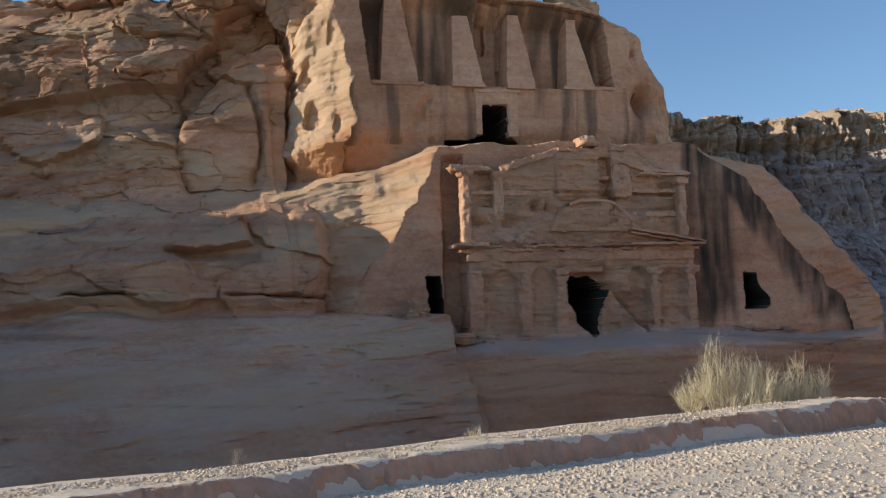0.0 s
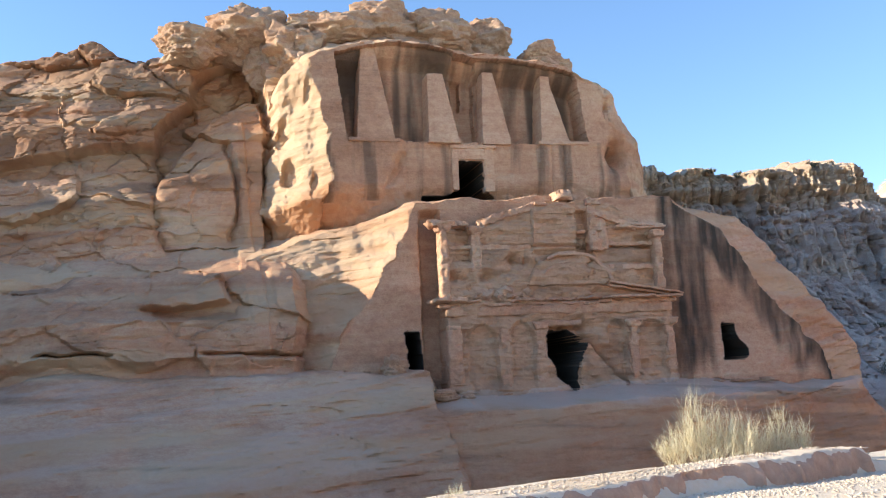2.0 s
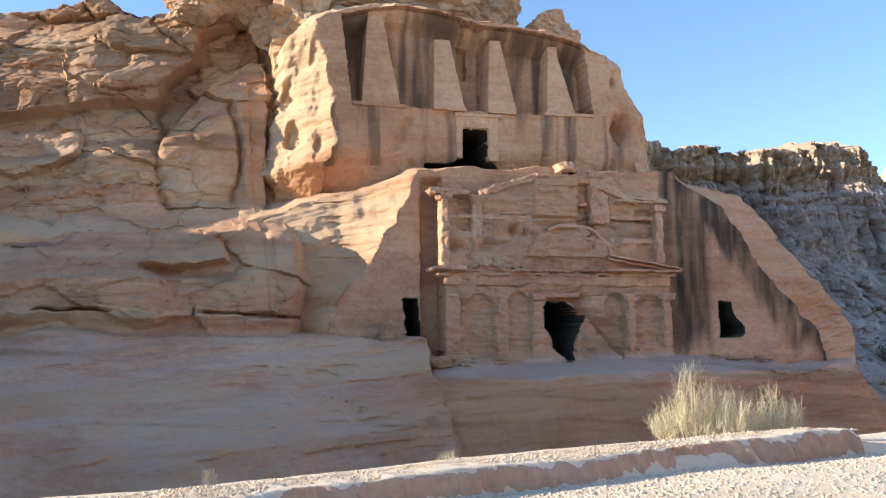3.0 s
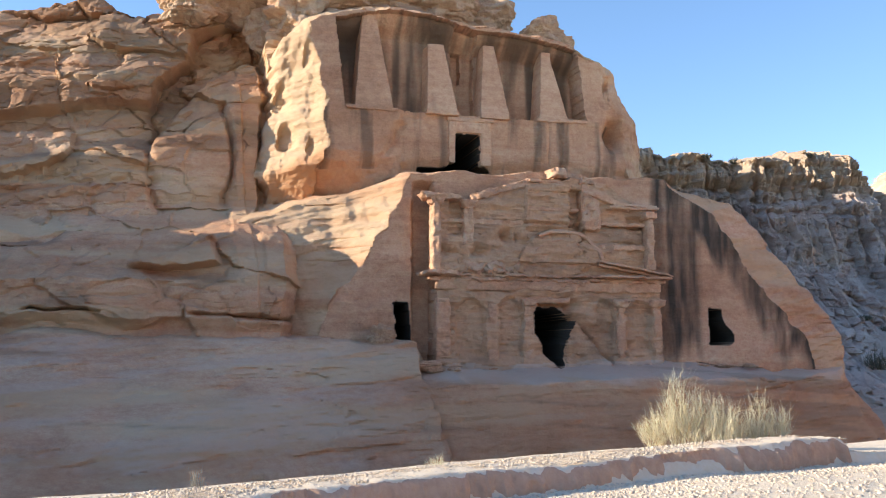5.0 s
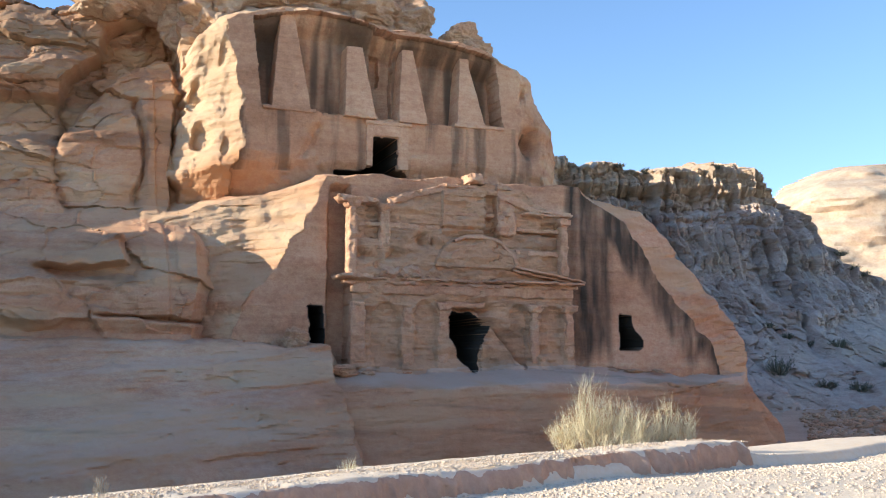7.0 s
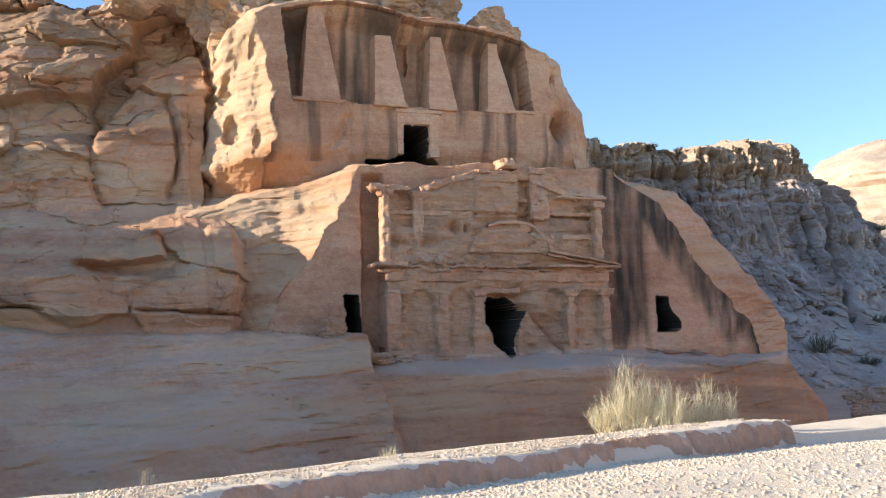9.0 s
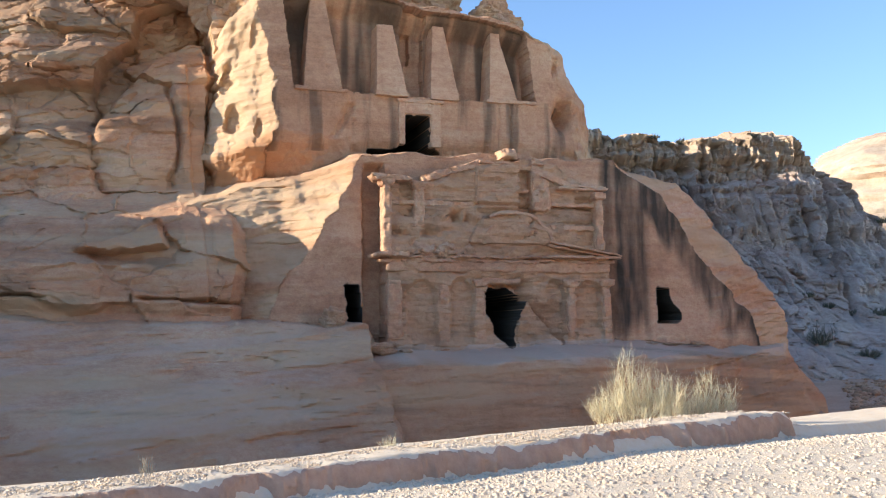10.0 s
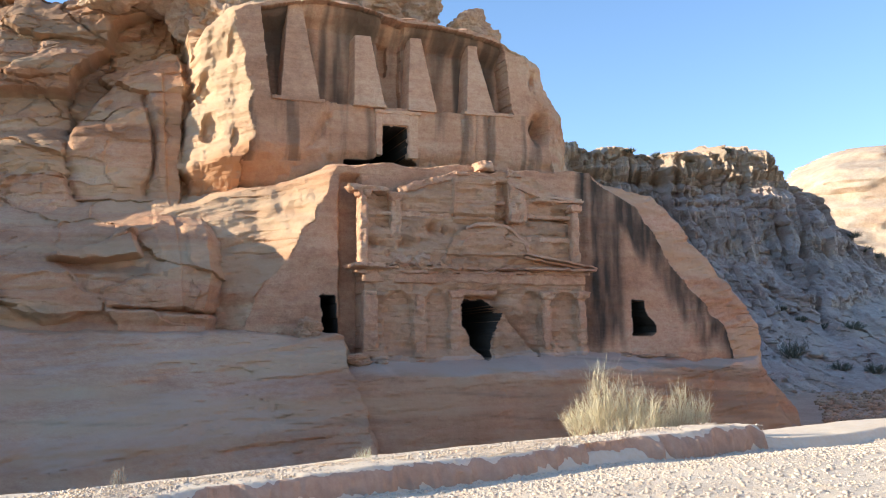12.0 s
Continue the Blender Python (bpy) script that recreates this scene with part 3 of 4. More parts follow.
# ---- carved members ----
def worn_block(name, box, parent, amp=0.04, cell=0.12, taper=(0, 0, 0, 0), label="", round_off=0.06, shear=0.0, material=None, seed=0):
    """A worn block u0 u1 v0 v1 z0 z1; taper draws the top in on its left, right, front; shear tilts it along u."""
    u0, u1, v0, v1, z0, z1 = box
    n = [max(2, int(math.ceil((b - a) / cell)) + 1) for a, b in ((u0, u1), (v0, v1), (z0, z1))]
    verts, faces, base = [], [], 0
    for ax in range(3):
        p, q = [i for i in range(3) if i != ax]
        for side in (0, 1):
            a, b = np.meshgrid(np.linspace(0, 1, n[p]), np.linspace(0, 1, n[q]))
            c = np.zeros((a.size, 3))
            c[:, p], c[:, q], c[:, ax] = a.ravel(), b.ravel(), side
            f = sheet(n[p], n[q]) + base
            flip = (side == 0) ^ (ax == 1)
            faces.append(f[:, ::-1] if flip else f)
            verts.append(c)
            base += len(c)
    c = np.concatenate(verts)
    key, first, back = np.unique(np.round(c, 5), axis=0, return_index=True, return_inverse=True)
    c, faces = key, back.ravel()[np.concatenate(faces)]
    size = np.array([u1 - u0, v1 - v0, z1 - z0])
    pos = np.array([u0, v0, z0]) + c * size
    mid = pos.mean(0)
    # pull corners in
    inner = np.clip(pos, np.array([u0, v0, z0]) + round_off, np.array([u1, v1, z1]) - round_off)
    off = pos - inner
    length = np.linalg.norm(off, axis=1, keepdims=True)
    pos = inner + np.where(length > 1e-6, off / np.maximum(length, 1e-6) * np.minimum(length, round_off), 0)
    t = (pos[:, 2:3] - z0) / max(z1 - z0, 1e-6)
    pos[:, 0:1] += np.where(c[:, 0:1] < 0.5, taper[0] * t * (1 - 2 * c[:, 0:1]), -taper[1] * t * (2 * c[:, 0:1] - 1))
    pos[:, 1:2] += taper[2] * t * (1 - c[:, 1:2])
    pos[:, 2] += shear * (pos[:, 0] - u0)
    k = 2.6
    for ax, how in ((0, 0.5), (1, 1.0), (2, 0.5)):
        pos[:, ax] += amp * how * fbm(pos[:, 0] * k, pos[:, 1] * k, pos[:, 2] * k, 100 + ax + seed, 5, 0.6)
    pos[:, 1] += np.maximum(0.9 * amp * fbm(pos[:, 0] * 0.9, pos[:, 1], pos[:, 2] * 0.9, 107 + seed, 3), 0) * 2 * (c[:, 1] < 0.6)
    return part(name, mesh_from(name, pos, faces, material or CARVED, True, 50), parent, label)


def pilaster(u0, u1, z0, z1, parent, v0=0.0, seed=0, cap=True, worn=0.05):
    shaft = worn_block("pilaster", (u0, u1, v0, 0.85, z0, z1 - 0.2), parent, worn, 0.08, (0.06, 0.06, 0.02), seed=seed, round_off=0.12)
    if cap:
        worn_block("capital", (u0 - 0.08, u1 + 0.08, v0 - 0.12, 0.85, z1 - 0.42, z1), shaft, worn * 1.2, 0.08, (-0.1, -0.1, -0.05), seed=seed + 5, round_off=0.1)


# lower order
for k, (a, b, z1) in enumerate([(-6.4, -5.5, 5.0), (-3.5, -2.85, 4.9), (-1.45, -0.8, 4.85), (4.12, 4.72, 4.85), (6.33, 6.95, 4.9)]):
    pilaster(a, b, 0.9, z1, lower_tomb, 0.26, seed=10 * k, cap=k in (2, 3, 4), worn=0.09)
worn_block("lintel", (-1.2, 1.3, 0.15, 0.8, 4.6, 4.9), lower_tomb, 0.09, 0.08, seed=3, round_off=0.1)
worn_block("architrave", (-6.35, 6.85, 0.2, 0.8, 5.25, 5.8), lower_tomb, 0.08, 0.1, seed=4, round_off=0.1)
worn_block("cornice", (-7.15, -5.3, -0.35, 1.2, 6.0, 6.2), lower_tomb, 0.13, 0.07, seed=5, round_off=0.06)
worn_block("cornice", (-5.4, 2.9, -0.02, 1.2, 6.0, 6.12), lower_tomb, 0.14, 0.08, seed=55, round_off=0.05)
worn_block("cornice", (2.8, 7.3, -0.32, 1.2, 6.03, 6.17), lower_tomb, 0.08, 0.08, seed=56, round_off=0.05)
worn_block("cornice", (-6.8, 7.1, 0.1, 1.0, 5.74, 5.92), lower_tomb, 0.14, 0.09, seed=6)
worn_block("raking_cornice", (2.9, 7.35, -0.3, 0.9, 6.88, 7.0), lower_tomb, 0.06, 0.08, seed=7, shear=-0.165, round_off=0.04)
worn_block("raking_cornice", (2.9, 7.0, -0.05, 0.9, 6.7, 6.84), lower_tomb, 0.06, 0.08, seed=8, shear=-0.16, round_off=0.04)
worn_block("rubble_ledge", (-6.3, -1.4, -0.05, 0.9, 6.15, 6.95), lower_tomb, 0.28, 0.1, (0, 0, 0.5), seed=9, round_off=0.25)


def arch_rib(parent, cu, cz, ru, rz, a0, a1, thick, v0, v1):
    n, m = 60, 5
    ang = np.radians(np.linspace(a0, a1, n))
    prof = [(0, v1), (0, v0 + 0.04), (0.04, v0), (thick - 0.04, v0), (thick, v0 + 0.05), (thick, v1)]
    rows = []
    for dr, vv in prof:
        rows.append(np.stack([cu + (ru + dr) * np.cos(ang), np.full(n, vv), cz + (rz + dr) * np.sin(ang)], -1))
    pos = np.concatenate(rows)
    for ax in range(3):
        pos[:, ax] += 0.06 * fbm(pos[:, 0] * 1.5, pos[:, 1] * 1.5, pos[:, 2] * 1.5, 130 + ax, 4)
    part("arch", mesh_from("arch", pos, sheet(n, len(prof)), CARVED, True, 50), parent)


arch_rib(lower_tomb, 0.8, 6.65, 2.3, 1.86, 8, 125, 0.2, -0.02, 0.7)
arch_rib(lower_tomb, 0.8, 6.65, 1.75, 1.36, 15, 150, 0.14, 0.1, 0.7)

# upper order
for k, (a, b, z0, z1, w) in enumerate([(-6.62, -6.12, 6.2, 10.2, 0.09), (-4.85, -4.2, 7.6, 10.1, 0.12), (2.1, 3.2, 8.75, 11.2, 0.12), (5.95, 6.47, 6.5, 9.85, 0.09)]):
    pilaster(a, b, z0, z1, lower_tomb, (-0.05, 0.22, 0.2, 0.02)[k], seed=70 + 10 * k, cap=k != 2, worn=w)
worn_block("capital", (-7.0, -5.0, -0.25, 1.2, 10.1, 10.42), lower_tomb, 0.13, 0.08, (-0.3, 0.2, 0), seed=31, round_off=0.12)
worn_block("entablature", (-6.2, -1.3, 0.31, 0.9, 8.85, 9.1), lower_tomb, 0.09, 0.08, seed=32)
worn_block("entablature", (3.2, 6.5, 0.3, 0.9, 9.0, 9.22), lower_tomb, 0.09, 0.08, seed=43)
worn_block("entablature", (3.2, 6.4, 0.3, 0.9, 7.65, 7.95), lower_tomb, 0.08, 0.08, seed=44)
worn_block("entablature", (3.6, 6.7, -0.1, 0.9, 9.95, 10.1), lower_tomb, 0.08, 0.08, seed=34)
worn_block("entablature", (-1.2, 1.9, 0.2, 0.9, 9.7, 9.9), lower_tomb, 0.06, 0.08, seed=35)
worn_block("broken_pediment", (-4.3, -1.0, 0.18, 1.2, 10.1, 10.5), lower_tomb, 0.11, 0.08, seed=36, shear=0.3)
worn_block("broken_pediment", (2.1, 4.9, 0.12, 1.2, 10.9, 11.3), lower_tomb, 0.09, 0.08, seed=37, shear=-0.4)
worn_block("broken_pediment", (4.6, 6.6, 0.0, 1.2, 10.1, 10.3), lower_tomb, 0.08, 0.08, seed=38, shear=-0.03)
worn_block("tholos_cornice", (-1.1, 1.4, 0.05, 1.2, 11.25, 11.42), lower_tomb, 0.08, 0.08, seed=39)
worn_block("stone_stub", (0.3, 1.3, 0.2, 1.6, 11.6, 12.2), lower_tomb, 0.12, 0.1, (0.1, 0.1, 0.2), seed=40)
worn_block("stone_stub", (1.9, 2.9, 0.2, 1.5, 11.3, 11.75), lower_tomb, 0.14, 0.1, (0.4, 0.0, 0.2), seed=41)

# obelisks
for k, (a, b, ta, tb, z0, z1) in enumerate([(-9.95, -7.64, -9.45, -8.75, 16.2, 22.4), (-5.6, -3.69, -5.45, -4.46, 16.05, 20.5),
                                            (-2.27, -0.42, -1.95, -1.25, 16.0, 20.7), (1.5, 3.43, 1.85, 2.3, 16.1, 20.6)]):
    worn_block("obelisk", (a, b, 5.0, 7.1, z0, z1), upper_tomb, 0.035, 0.12, (ta - a, b - tb, 0.5), seed=200 + 9 * k, round_off=0.05, label="tapered sandstone obelisk")
for k, (a, b) in enumerate([(-10.5, -7.4), (-5.7, -3.65), (1.3, 4.6)]):
    worn_block("pedestal_moulding", (a, b, 4.86, 6.0, 16.02, 16.25), upper_tomb, 0.06, 0.12, seed=240 + k)
worn_block("door_cornice", (-4.35, -1.45, 4.98, 6.0, 15.72, 15.95), upper_tomb, 0.06, 0.1, seed=250)
worn_block("door_frame", (-4.25, -3.85, 5.12, 5.9, 13.2, 15.75), upper_tomb, 0.04, 0.1, seed=251)
worn_block("door_frame", (-2.25, -1.6, 5.12, 5.9, 13.1, 15.75), upper_tomb, 0.04, 0.1, seed=252)
worn_block("door_frame", (-3.9, -2.2, 5.12, 5.9, 15.05, 15.75), upper_tomb, 0.04, 0.1, seed=253)


# ---- boulders ----
def boulder(name, at, size, seed, material=PALE, label="", turn=0.0, parent=None, category="boulder", group="", rough=0.16, level=6):
    bm = bmesh.new()
    bmesh.ops.create_icosphere(bm, subdivisions=level, radius=1.0)
    me = bpy.data.meshes.new(name)
    bm.to_mesh(me)
    bm.free()
    co = np.zeros(len(me.vertices) * 3, np.float32)
    me.vertices.foreach_get("co", co)
    p = co.reshape(-1, 3).astype(float)
    s = seed * 7.3
    r = 1 + rough * fbm(p[:, 0] * 1.1 + s, p[:, 1] * 1.1, p[:, 2] * 1.3, seed, 5) + 0.10 * fbm(p[:, 0] * 0.8 + s, p[:, 1] * 0.8, p[:, 2] * 5, seed + 3, 3)
    rng = np.random.default_rng(seed)
    cuts = rng.normal(size=(16, 3)) * np.array([1, 1, 0.8])
    cuts /= np.linalg.norm(cuts, axis=1, keepdims=True)
    wob = p + 0.12 * np.stack([fbm(p[:, 0] * 2 + s, p[:, 1] * 2, p[:, 2] * 2, seed + 5 + i, 3) for i in range(3)], -1)
    limit = (0.66 + 0.34 * rng.random(16))[None] / np.maximum(wob @ cuts.T, 0.05)
    facet = np.minimum(limit.min(1), 1.15)
    cleft = np.clip(1 - np.abs(fbm(p[:, 0] * 0.9 + s, p[:, 1] * 0.9, p[:, 2] * 1.4, seed + 9, 2)) / 0.05, 0, 1)
    fine = 0.03 * fbm(p[:, 0] * 5 + s, p[:, 1] * 5, p[:, 2] * 7, seed + 11, 4, 0.6)
    p = p * (facet * r - 0.10 * cleft + fine)[:, None] * np.array(size) * 1.1
    me.vertices.foreach_set("co", p.astype(np.float32).ravel())
    me.polygons.foreach_set("use_smooth", np.ones(len(me.polygons), bool))
    me.materials.append(material)
    me.update()
    ob = part(name, me, parent)
    ob.matrix_world = at @ pose(0, 0, 0, 0, 0, turn)
    return tagged(ob, label, category, group)


for k, (u, v, z, su, sv, sz, lab) in enumerate([
        (-6.6, 11.0, 25.0, 2.7, 2.4, 1.8, "large rounded pale sandstone boulder on the hilltop"),
        (-3.5, 10.8, 24.7, 2.6, 2.4, 1.6, "layered rounded sandstone boulder on the hilltop"),
        (-9.5, 10.5, 24.4, 2.0, 2.0, 1.3, "cracked pale sandstone boulder on the hilltop"),
        (-12.6, 10.0, 23.0, 2.1, 2.5, 2.2, "pale honeycombed sandstone boulder on the hilltop"),
        (0.4, 12.5, 25.2, 2.4, 2.5, 2.0, "smooth shaded sandstone boulder on the hilltop"),
        (3.0, 8.6, 22.9, 1.35, 1.4, 1.05, "sunlit sandstone boulder perched at the brow"),
        (4.3, 8.8, 22.2, 0.9, 1.1, 0.7, "small sandstone boulder perched at the brow"),
        (-15.5, 12.5, 25.0, 2.2, 2.0, 1.8, "orange weathered sandstone crag on the skyline"),
        (-19.3, 12.0, 23.9, 2.0, 1.9, 1.2, "rounded pale sandstone knob on the skyline"),
        (-14.2, 13.0, 23.6, 1.7, 2.0, 2.4, "shaded sandstone boulder wedged behind the flank"),
        (-11.9, 12.0, 25.4, 2.0, 2.0, 1.3, "low layered sandstone boulder on the skyline")]):
    boulder("boulder", TOMB @ pose(u, v, z), (su, sv, sz), 300 + k, PALE, lab, group="boulders on the hilltop")
boulder("stone_block", TOMB @ pose(-9.4, 0.1, 2.75), (0.65, 0.5, 0.5), 330, PALE, "crumbling pale stone lump beside a doorway", category="rock", rough=0.35)
boulder("stone_block", TOMB @ pose(-7.0, -0.4, 1.15), (0.8, 0.6, 0.3), 331, PALE, "flat worn stone lying before the tomb", category="rock")

for k, (u, v, z, su, sv, sz) in enumerate([(9.4, 0.5, 1.16, 0.45, 0.3, 0.1), (10.8, 0.3, 1.15, 0.6, 0.3, 0.09), (12.6, 0.4, 1.15, 0.5, 0.35, 0.12), (-5.6, -0.6, 1.0, 0.35, 0.3, 0.15)]):
    boulder("stone_slab", TOMB @ pose(u, v, z), (su, sv, sz), 340 + k, PALE, "thin flat stone slab lying on the rock ledge", category="rock", group="slabs on the ledge", level=4)

# ---- cliffs that close the valley ----
def relief(name, xs, zs, depth, at, material, label, cap, kind="structure", category="cliff", drop=2.0, tone=None):
    X, Z = np.meshgrid(xs, zs)
    D = depth(X, Z)
    over = Z - cap(X)
    D = D + np.maximum(over, 0) * 5
    pos = np.stack([X, D, Z], -1).reshape(-1, 3)
    fs = sheet(len(xs), len(zs))
    fs = fs[over.ravel()[fs].min(1) < drop]
    vs, fs, used = compact(pos, fs)
    me = mesh_from(name, vs, fs, material, True, 45)
    if tone is not None and len(me.vertices) == len(used):
        layer = me.color_attributes.new("tone", "FLOAT_COLOR", "POINT")
        layer.data.foreach_set("color", tone(X, Z).reshape(-1, 4)[used].astype(np.float32).ravel())
    ob = part(name, me)
    ob.matrix_world = at
    return tagged(ob, label, category, kind=kind)


def mesa_depth(x, z):
    wx, wz = x + 1.5 * fbm(x * 0.08, z * 0.08, 0, 500, 4), z + 1.0 * fbm(x * 0.08, z * 0.1, 4, 501, 4)
    d = np.interp(wz, [-4, 1, 6, 12, 18, 21, 23, 24.5, 30], [-44, -28, -16, -8, -3.5, -1.5, 1.2, 0.0, 2.0])
    flute = 1.7 * np.abs(fbm(wx * 0.5, wz * 0.06, 1, 502, 6, 0.58)) * step(3, 9, wz)
    crack = 4.0 * bump(wx, 43.5 + 0.25 * (wz - 12), 0.5) * step(2, 6, wz) + 1.2 * bump(wx, 30.0 - 0.3 * (wz - 12), 0.4)
    slab = np.maximum(wx - 43, 0) * 0.9
    c1, c2, tag = cells((x + 0.3 * z + 2.5 * fbm(x * 0.2, z * 0.2, 5, 508, 4)) / 2.2, (z + 2.0 * fbm(x * 0.2, z * 0.2, 9, 509, 4)) / 4.6, 508)
    d = d + (0.5 * tag + 0.35 * c1 ** 2) * (0.25 + 0.75 * step(48, 42, x)) + 0.5 * step(0.06, 0.0, c2 - c1)
    e1, e2, etag = cells((x - 0.5 * z) / 1.5 + 0.5 * tag, (z + 0.25 * x + 1.2 * fbm(x * 0.3, z * 0.3, 3, 512, 3)) / 0.9, 513)
    low_part = step(17, 8, z + 0.12 * (x - 25))
    d = d + (0.4 * etag * step(0, 0.12, e2 - e1) - 0.3 * (0.6 - e1)) * (0.1 + low_part) * step(50, 43, x - 0.2 * z) + 0.8 * np.abs(fbm(x * 1.6, z * 0.22, 4, 514, 4)) * (1 - low_part)
    return d - flute + crack + slab + 0.8 * fbm(x * 0.3, z * 0.4, 2, 503, 6, 0.58) + 0.8 * fbm(x * 0.2, z * 1.1, 7, 504, 4) * step(14, 22, wz)


def mesa_cap(x):
    return np.interp(x, [8, 16.3, 22, 29.3, 33, 39.5, 42, 43.4, 48, 50.5, 53.9, 57, 64, 74], [28.3, 27.8, 27.2, 26.6, 27.1, 27.4, 26.5, 24.4, 22.3, 18.4, 14.8, 13.8, 13.0, 12.0]) + 0.6 * fbm(x * 0.6, x * 0, 1, 505, 4) * step(46, 42, x)


def grey_tone(x, z):
    st = 0.3 * step(0.0, 0.9, fbm(x * 0.35, z * 0.07, 3, 506, 4)) * step(2, 8, z)
    warm = 0.0 * z
    # Paler above z 20: the rim's sunlight put into its colour.
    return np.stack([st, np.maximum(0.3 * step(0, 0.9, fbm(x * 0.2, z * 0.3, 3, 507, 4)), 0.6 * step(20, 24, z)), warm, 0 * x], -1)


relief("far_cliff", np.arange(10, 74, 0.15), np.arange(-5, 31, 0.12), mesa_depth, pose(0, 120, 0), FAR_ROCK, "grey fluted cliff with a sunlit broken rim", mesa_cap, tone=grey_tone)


def dome_depth(x, z):
    r = np.interp(z, [-5, 30, 50, 62], [-40, -10, 0, 20])
    return r + (x - 125) ** 2 * 0.012 + 4 * fbm(x * 0.04, z * 0.08, 1, 510, 5) + 1.2 * fbm(x * 0.03, z * 0.5, 1, 511, 3)


relief("far_dome", np.arange(80, 190, 0.9), np.arange(-6, 68, 0.7), dome_depth, pose(7, 262, 0), DOME, "distant smooth sunlit sandstone dome",
       lambda x: np.interp(x, [80, 92, 97.5, 102.5, 108.5, 117, 125, 140, 170, 190], [20, 36, 45, 50.5, 55, 59, 61, 63, 55, 32]), drop=4.0, category="hill")

# unseen high ground behind the hill and a side cliff, added to throw shade
hx, hy = np.arange(-170, 16, 2.0), np.arange(60, 190, 2.0)
HX, HY = np.meshgrid(hx, hy)
# Height set to shade the far cliff while staying below the skyline.
rise = np.minimum(0.31 * HY + 0.5, 35.0) * step(185, 130, HY) * step(-165, -120, HX) * step(0.107 * HY, 0.082 * HY, HX) + 1.5 * fbm(HX * 0.05, HY * 0.05, 0, 520, 5)
rise = np.where((HY < 66) & (HX > -12), np.minimum(rise, 16), rise) - 3
back = part("hill_back", mesh_from("hill_back", np.stack([HX, HY, rise], -1).reshape(-1, 3), sheet(len(hx), len(hy)), ROCK, True, 60))
tagged(back, "unseen bare upland behind the tombs, added to shade the far cliff", "hill", kind="structure")
sx, sy = np.arange(-110, -41, 1.2), axis([(-4, 33, 1.2), (33, 50, 0.2), (50, 64, 1.2)])
SX, SY = np.meshgrid(sx, sy)
edge_x = -45 + 0.6 * fbm(SX * 0, SY * 0.1, 0, 530, 3)
# Rim heights set by where this unseen cliff's shadow should end.
rim_z = np.interp(SY, [2, 4, 7, 11.9, 14, 17, 22, 40, 43.5, 44.9, 46.4, 46.9, 49, 51.4, 54, 60], [-3, 9, 12.6, 14.9, 15.9, 17.4, 21, 21.8, 21.2, 19.3, 17.8, 17.8, 19.6, 20.4, 22.5, 24])
flank_h = (rim_z + 3 + 0.25 * fbm(SX * 0.06, SY * 0.12, 0, 531, 4)) * step(edge_x + 2, edge_x - 2.5, SX) - 3
side_cliff = part("shade_cliff_side", mesh_from("shade_cliff_side", np.stack([SX, SY, flank_h], -1).reshape(-1, 3), sheet(len(sx), len(sy)), ROCK, True, 50))
tagged(side_cliff, "unseen bare sandstone cliff, added to cast shadow over the slope", "cliff", kind="structure")

# unseen walls added behind and beside the road; the east one reflects warm light
ex, ez = np.arange(-70, 72, 1.4), np.arange(-4, 15, 1.1)
EX, EZ = np.meshgrid(ex, ez)
c1, c2, tag = cells(EX / 7, EZ / 4, 540)
ED = -0.25 * EZ + 1.5 * tag + 2 * c1 + 2.5 * fbm(EX * 0.08, EZ * 0.1, 0, 541, 5)
east = part("bounce_cliff_east", mesh_from("bounce_cliff_east", np.stack([48 - ED, EX, EZ], -1).reshape(-1, 3), sheet(len(ex), len(ez)), PALE, True, 50))
tagged(east, "unseen sunlit sandstone cliff, added to reflect warm light", "cliff", kind="structure")
WX, WZ = np.meshgrid(np.arange(-100, 50, 1.6), ez)
c1, c2, tag = cells(WX / 7, WZ / 4, 542)
WD = -0.25 * WZ + 1.5 * tag + 2 * c1 + 2.5 * fbm(WX * 0.08, WZ * 0.1, 0, 543, 5)
south = part("cliff_south", mesh_from("cliff_south", np.stack([WX, -45 + WD, np.minimum(WZ, np.interp(WX, [-60, -30, 0], [6, 8, 12]))], -1).reshape(-1, 3), sheet(WX.shape[1], len(ez)), PALE, True, 50))
tagged(south, "sandstone cliff behind the road", "cliff", kind="structure")

# ---- ground, road and bank ----
def bank_line(y):
    """x of the road's edge at the distance y: it runs from near on the one side to far on the other."""
    return np.interp(y, [-10, 8, 10.9, 13.2, 17.8, 22, 30, 60], [-26, -5.2, -2.4, 0.15, 5.85, 12, 26, 70])


def ground_height(x, y):
    d = (bank_line(y) - x) * 0.72                  # metres beyond the edge
    fall = -2.9 * step(1.5, 15, d) - 0.05 * np.maximum(d - 20, 0) * step(60, 20, d)
    far = 3.0 * step(60, 130, y)
    rough = 0.012 * fbm(x * 1.2, y * 1.2, 0, 400, 3) + 0.008 * fbm(x * 4.5, y * 4.5, 0, 402, 2) * step(30, 18, y) + 0.10 * fbm(x * 0.15, y * 0.15, 0, 401, 3) * step(6, 20, np.hypot(x, y))
    tail = -1.2 * step(20, 34, y) * step(4, 14, x)
    # Road sunk along the bank so that the bank's shadow grows wider.
    shadow_dip = -0.2 * step(-3.2, -0.3, d) * step(0.05, -0.15, d) * step(24, 19, y)
    return fall + rough + far + shadow_dip + tail * (fall > -1.2)


gx = axis([(-400, -60, 20), (-60, -14, 1.5), (-14, 18, 0.09), (18, 60, 0.8), (60, 440, 20)])
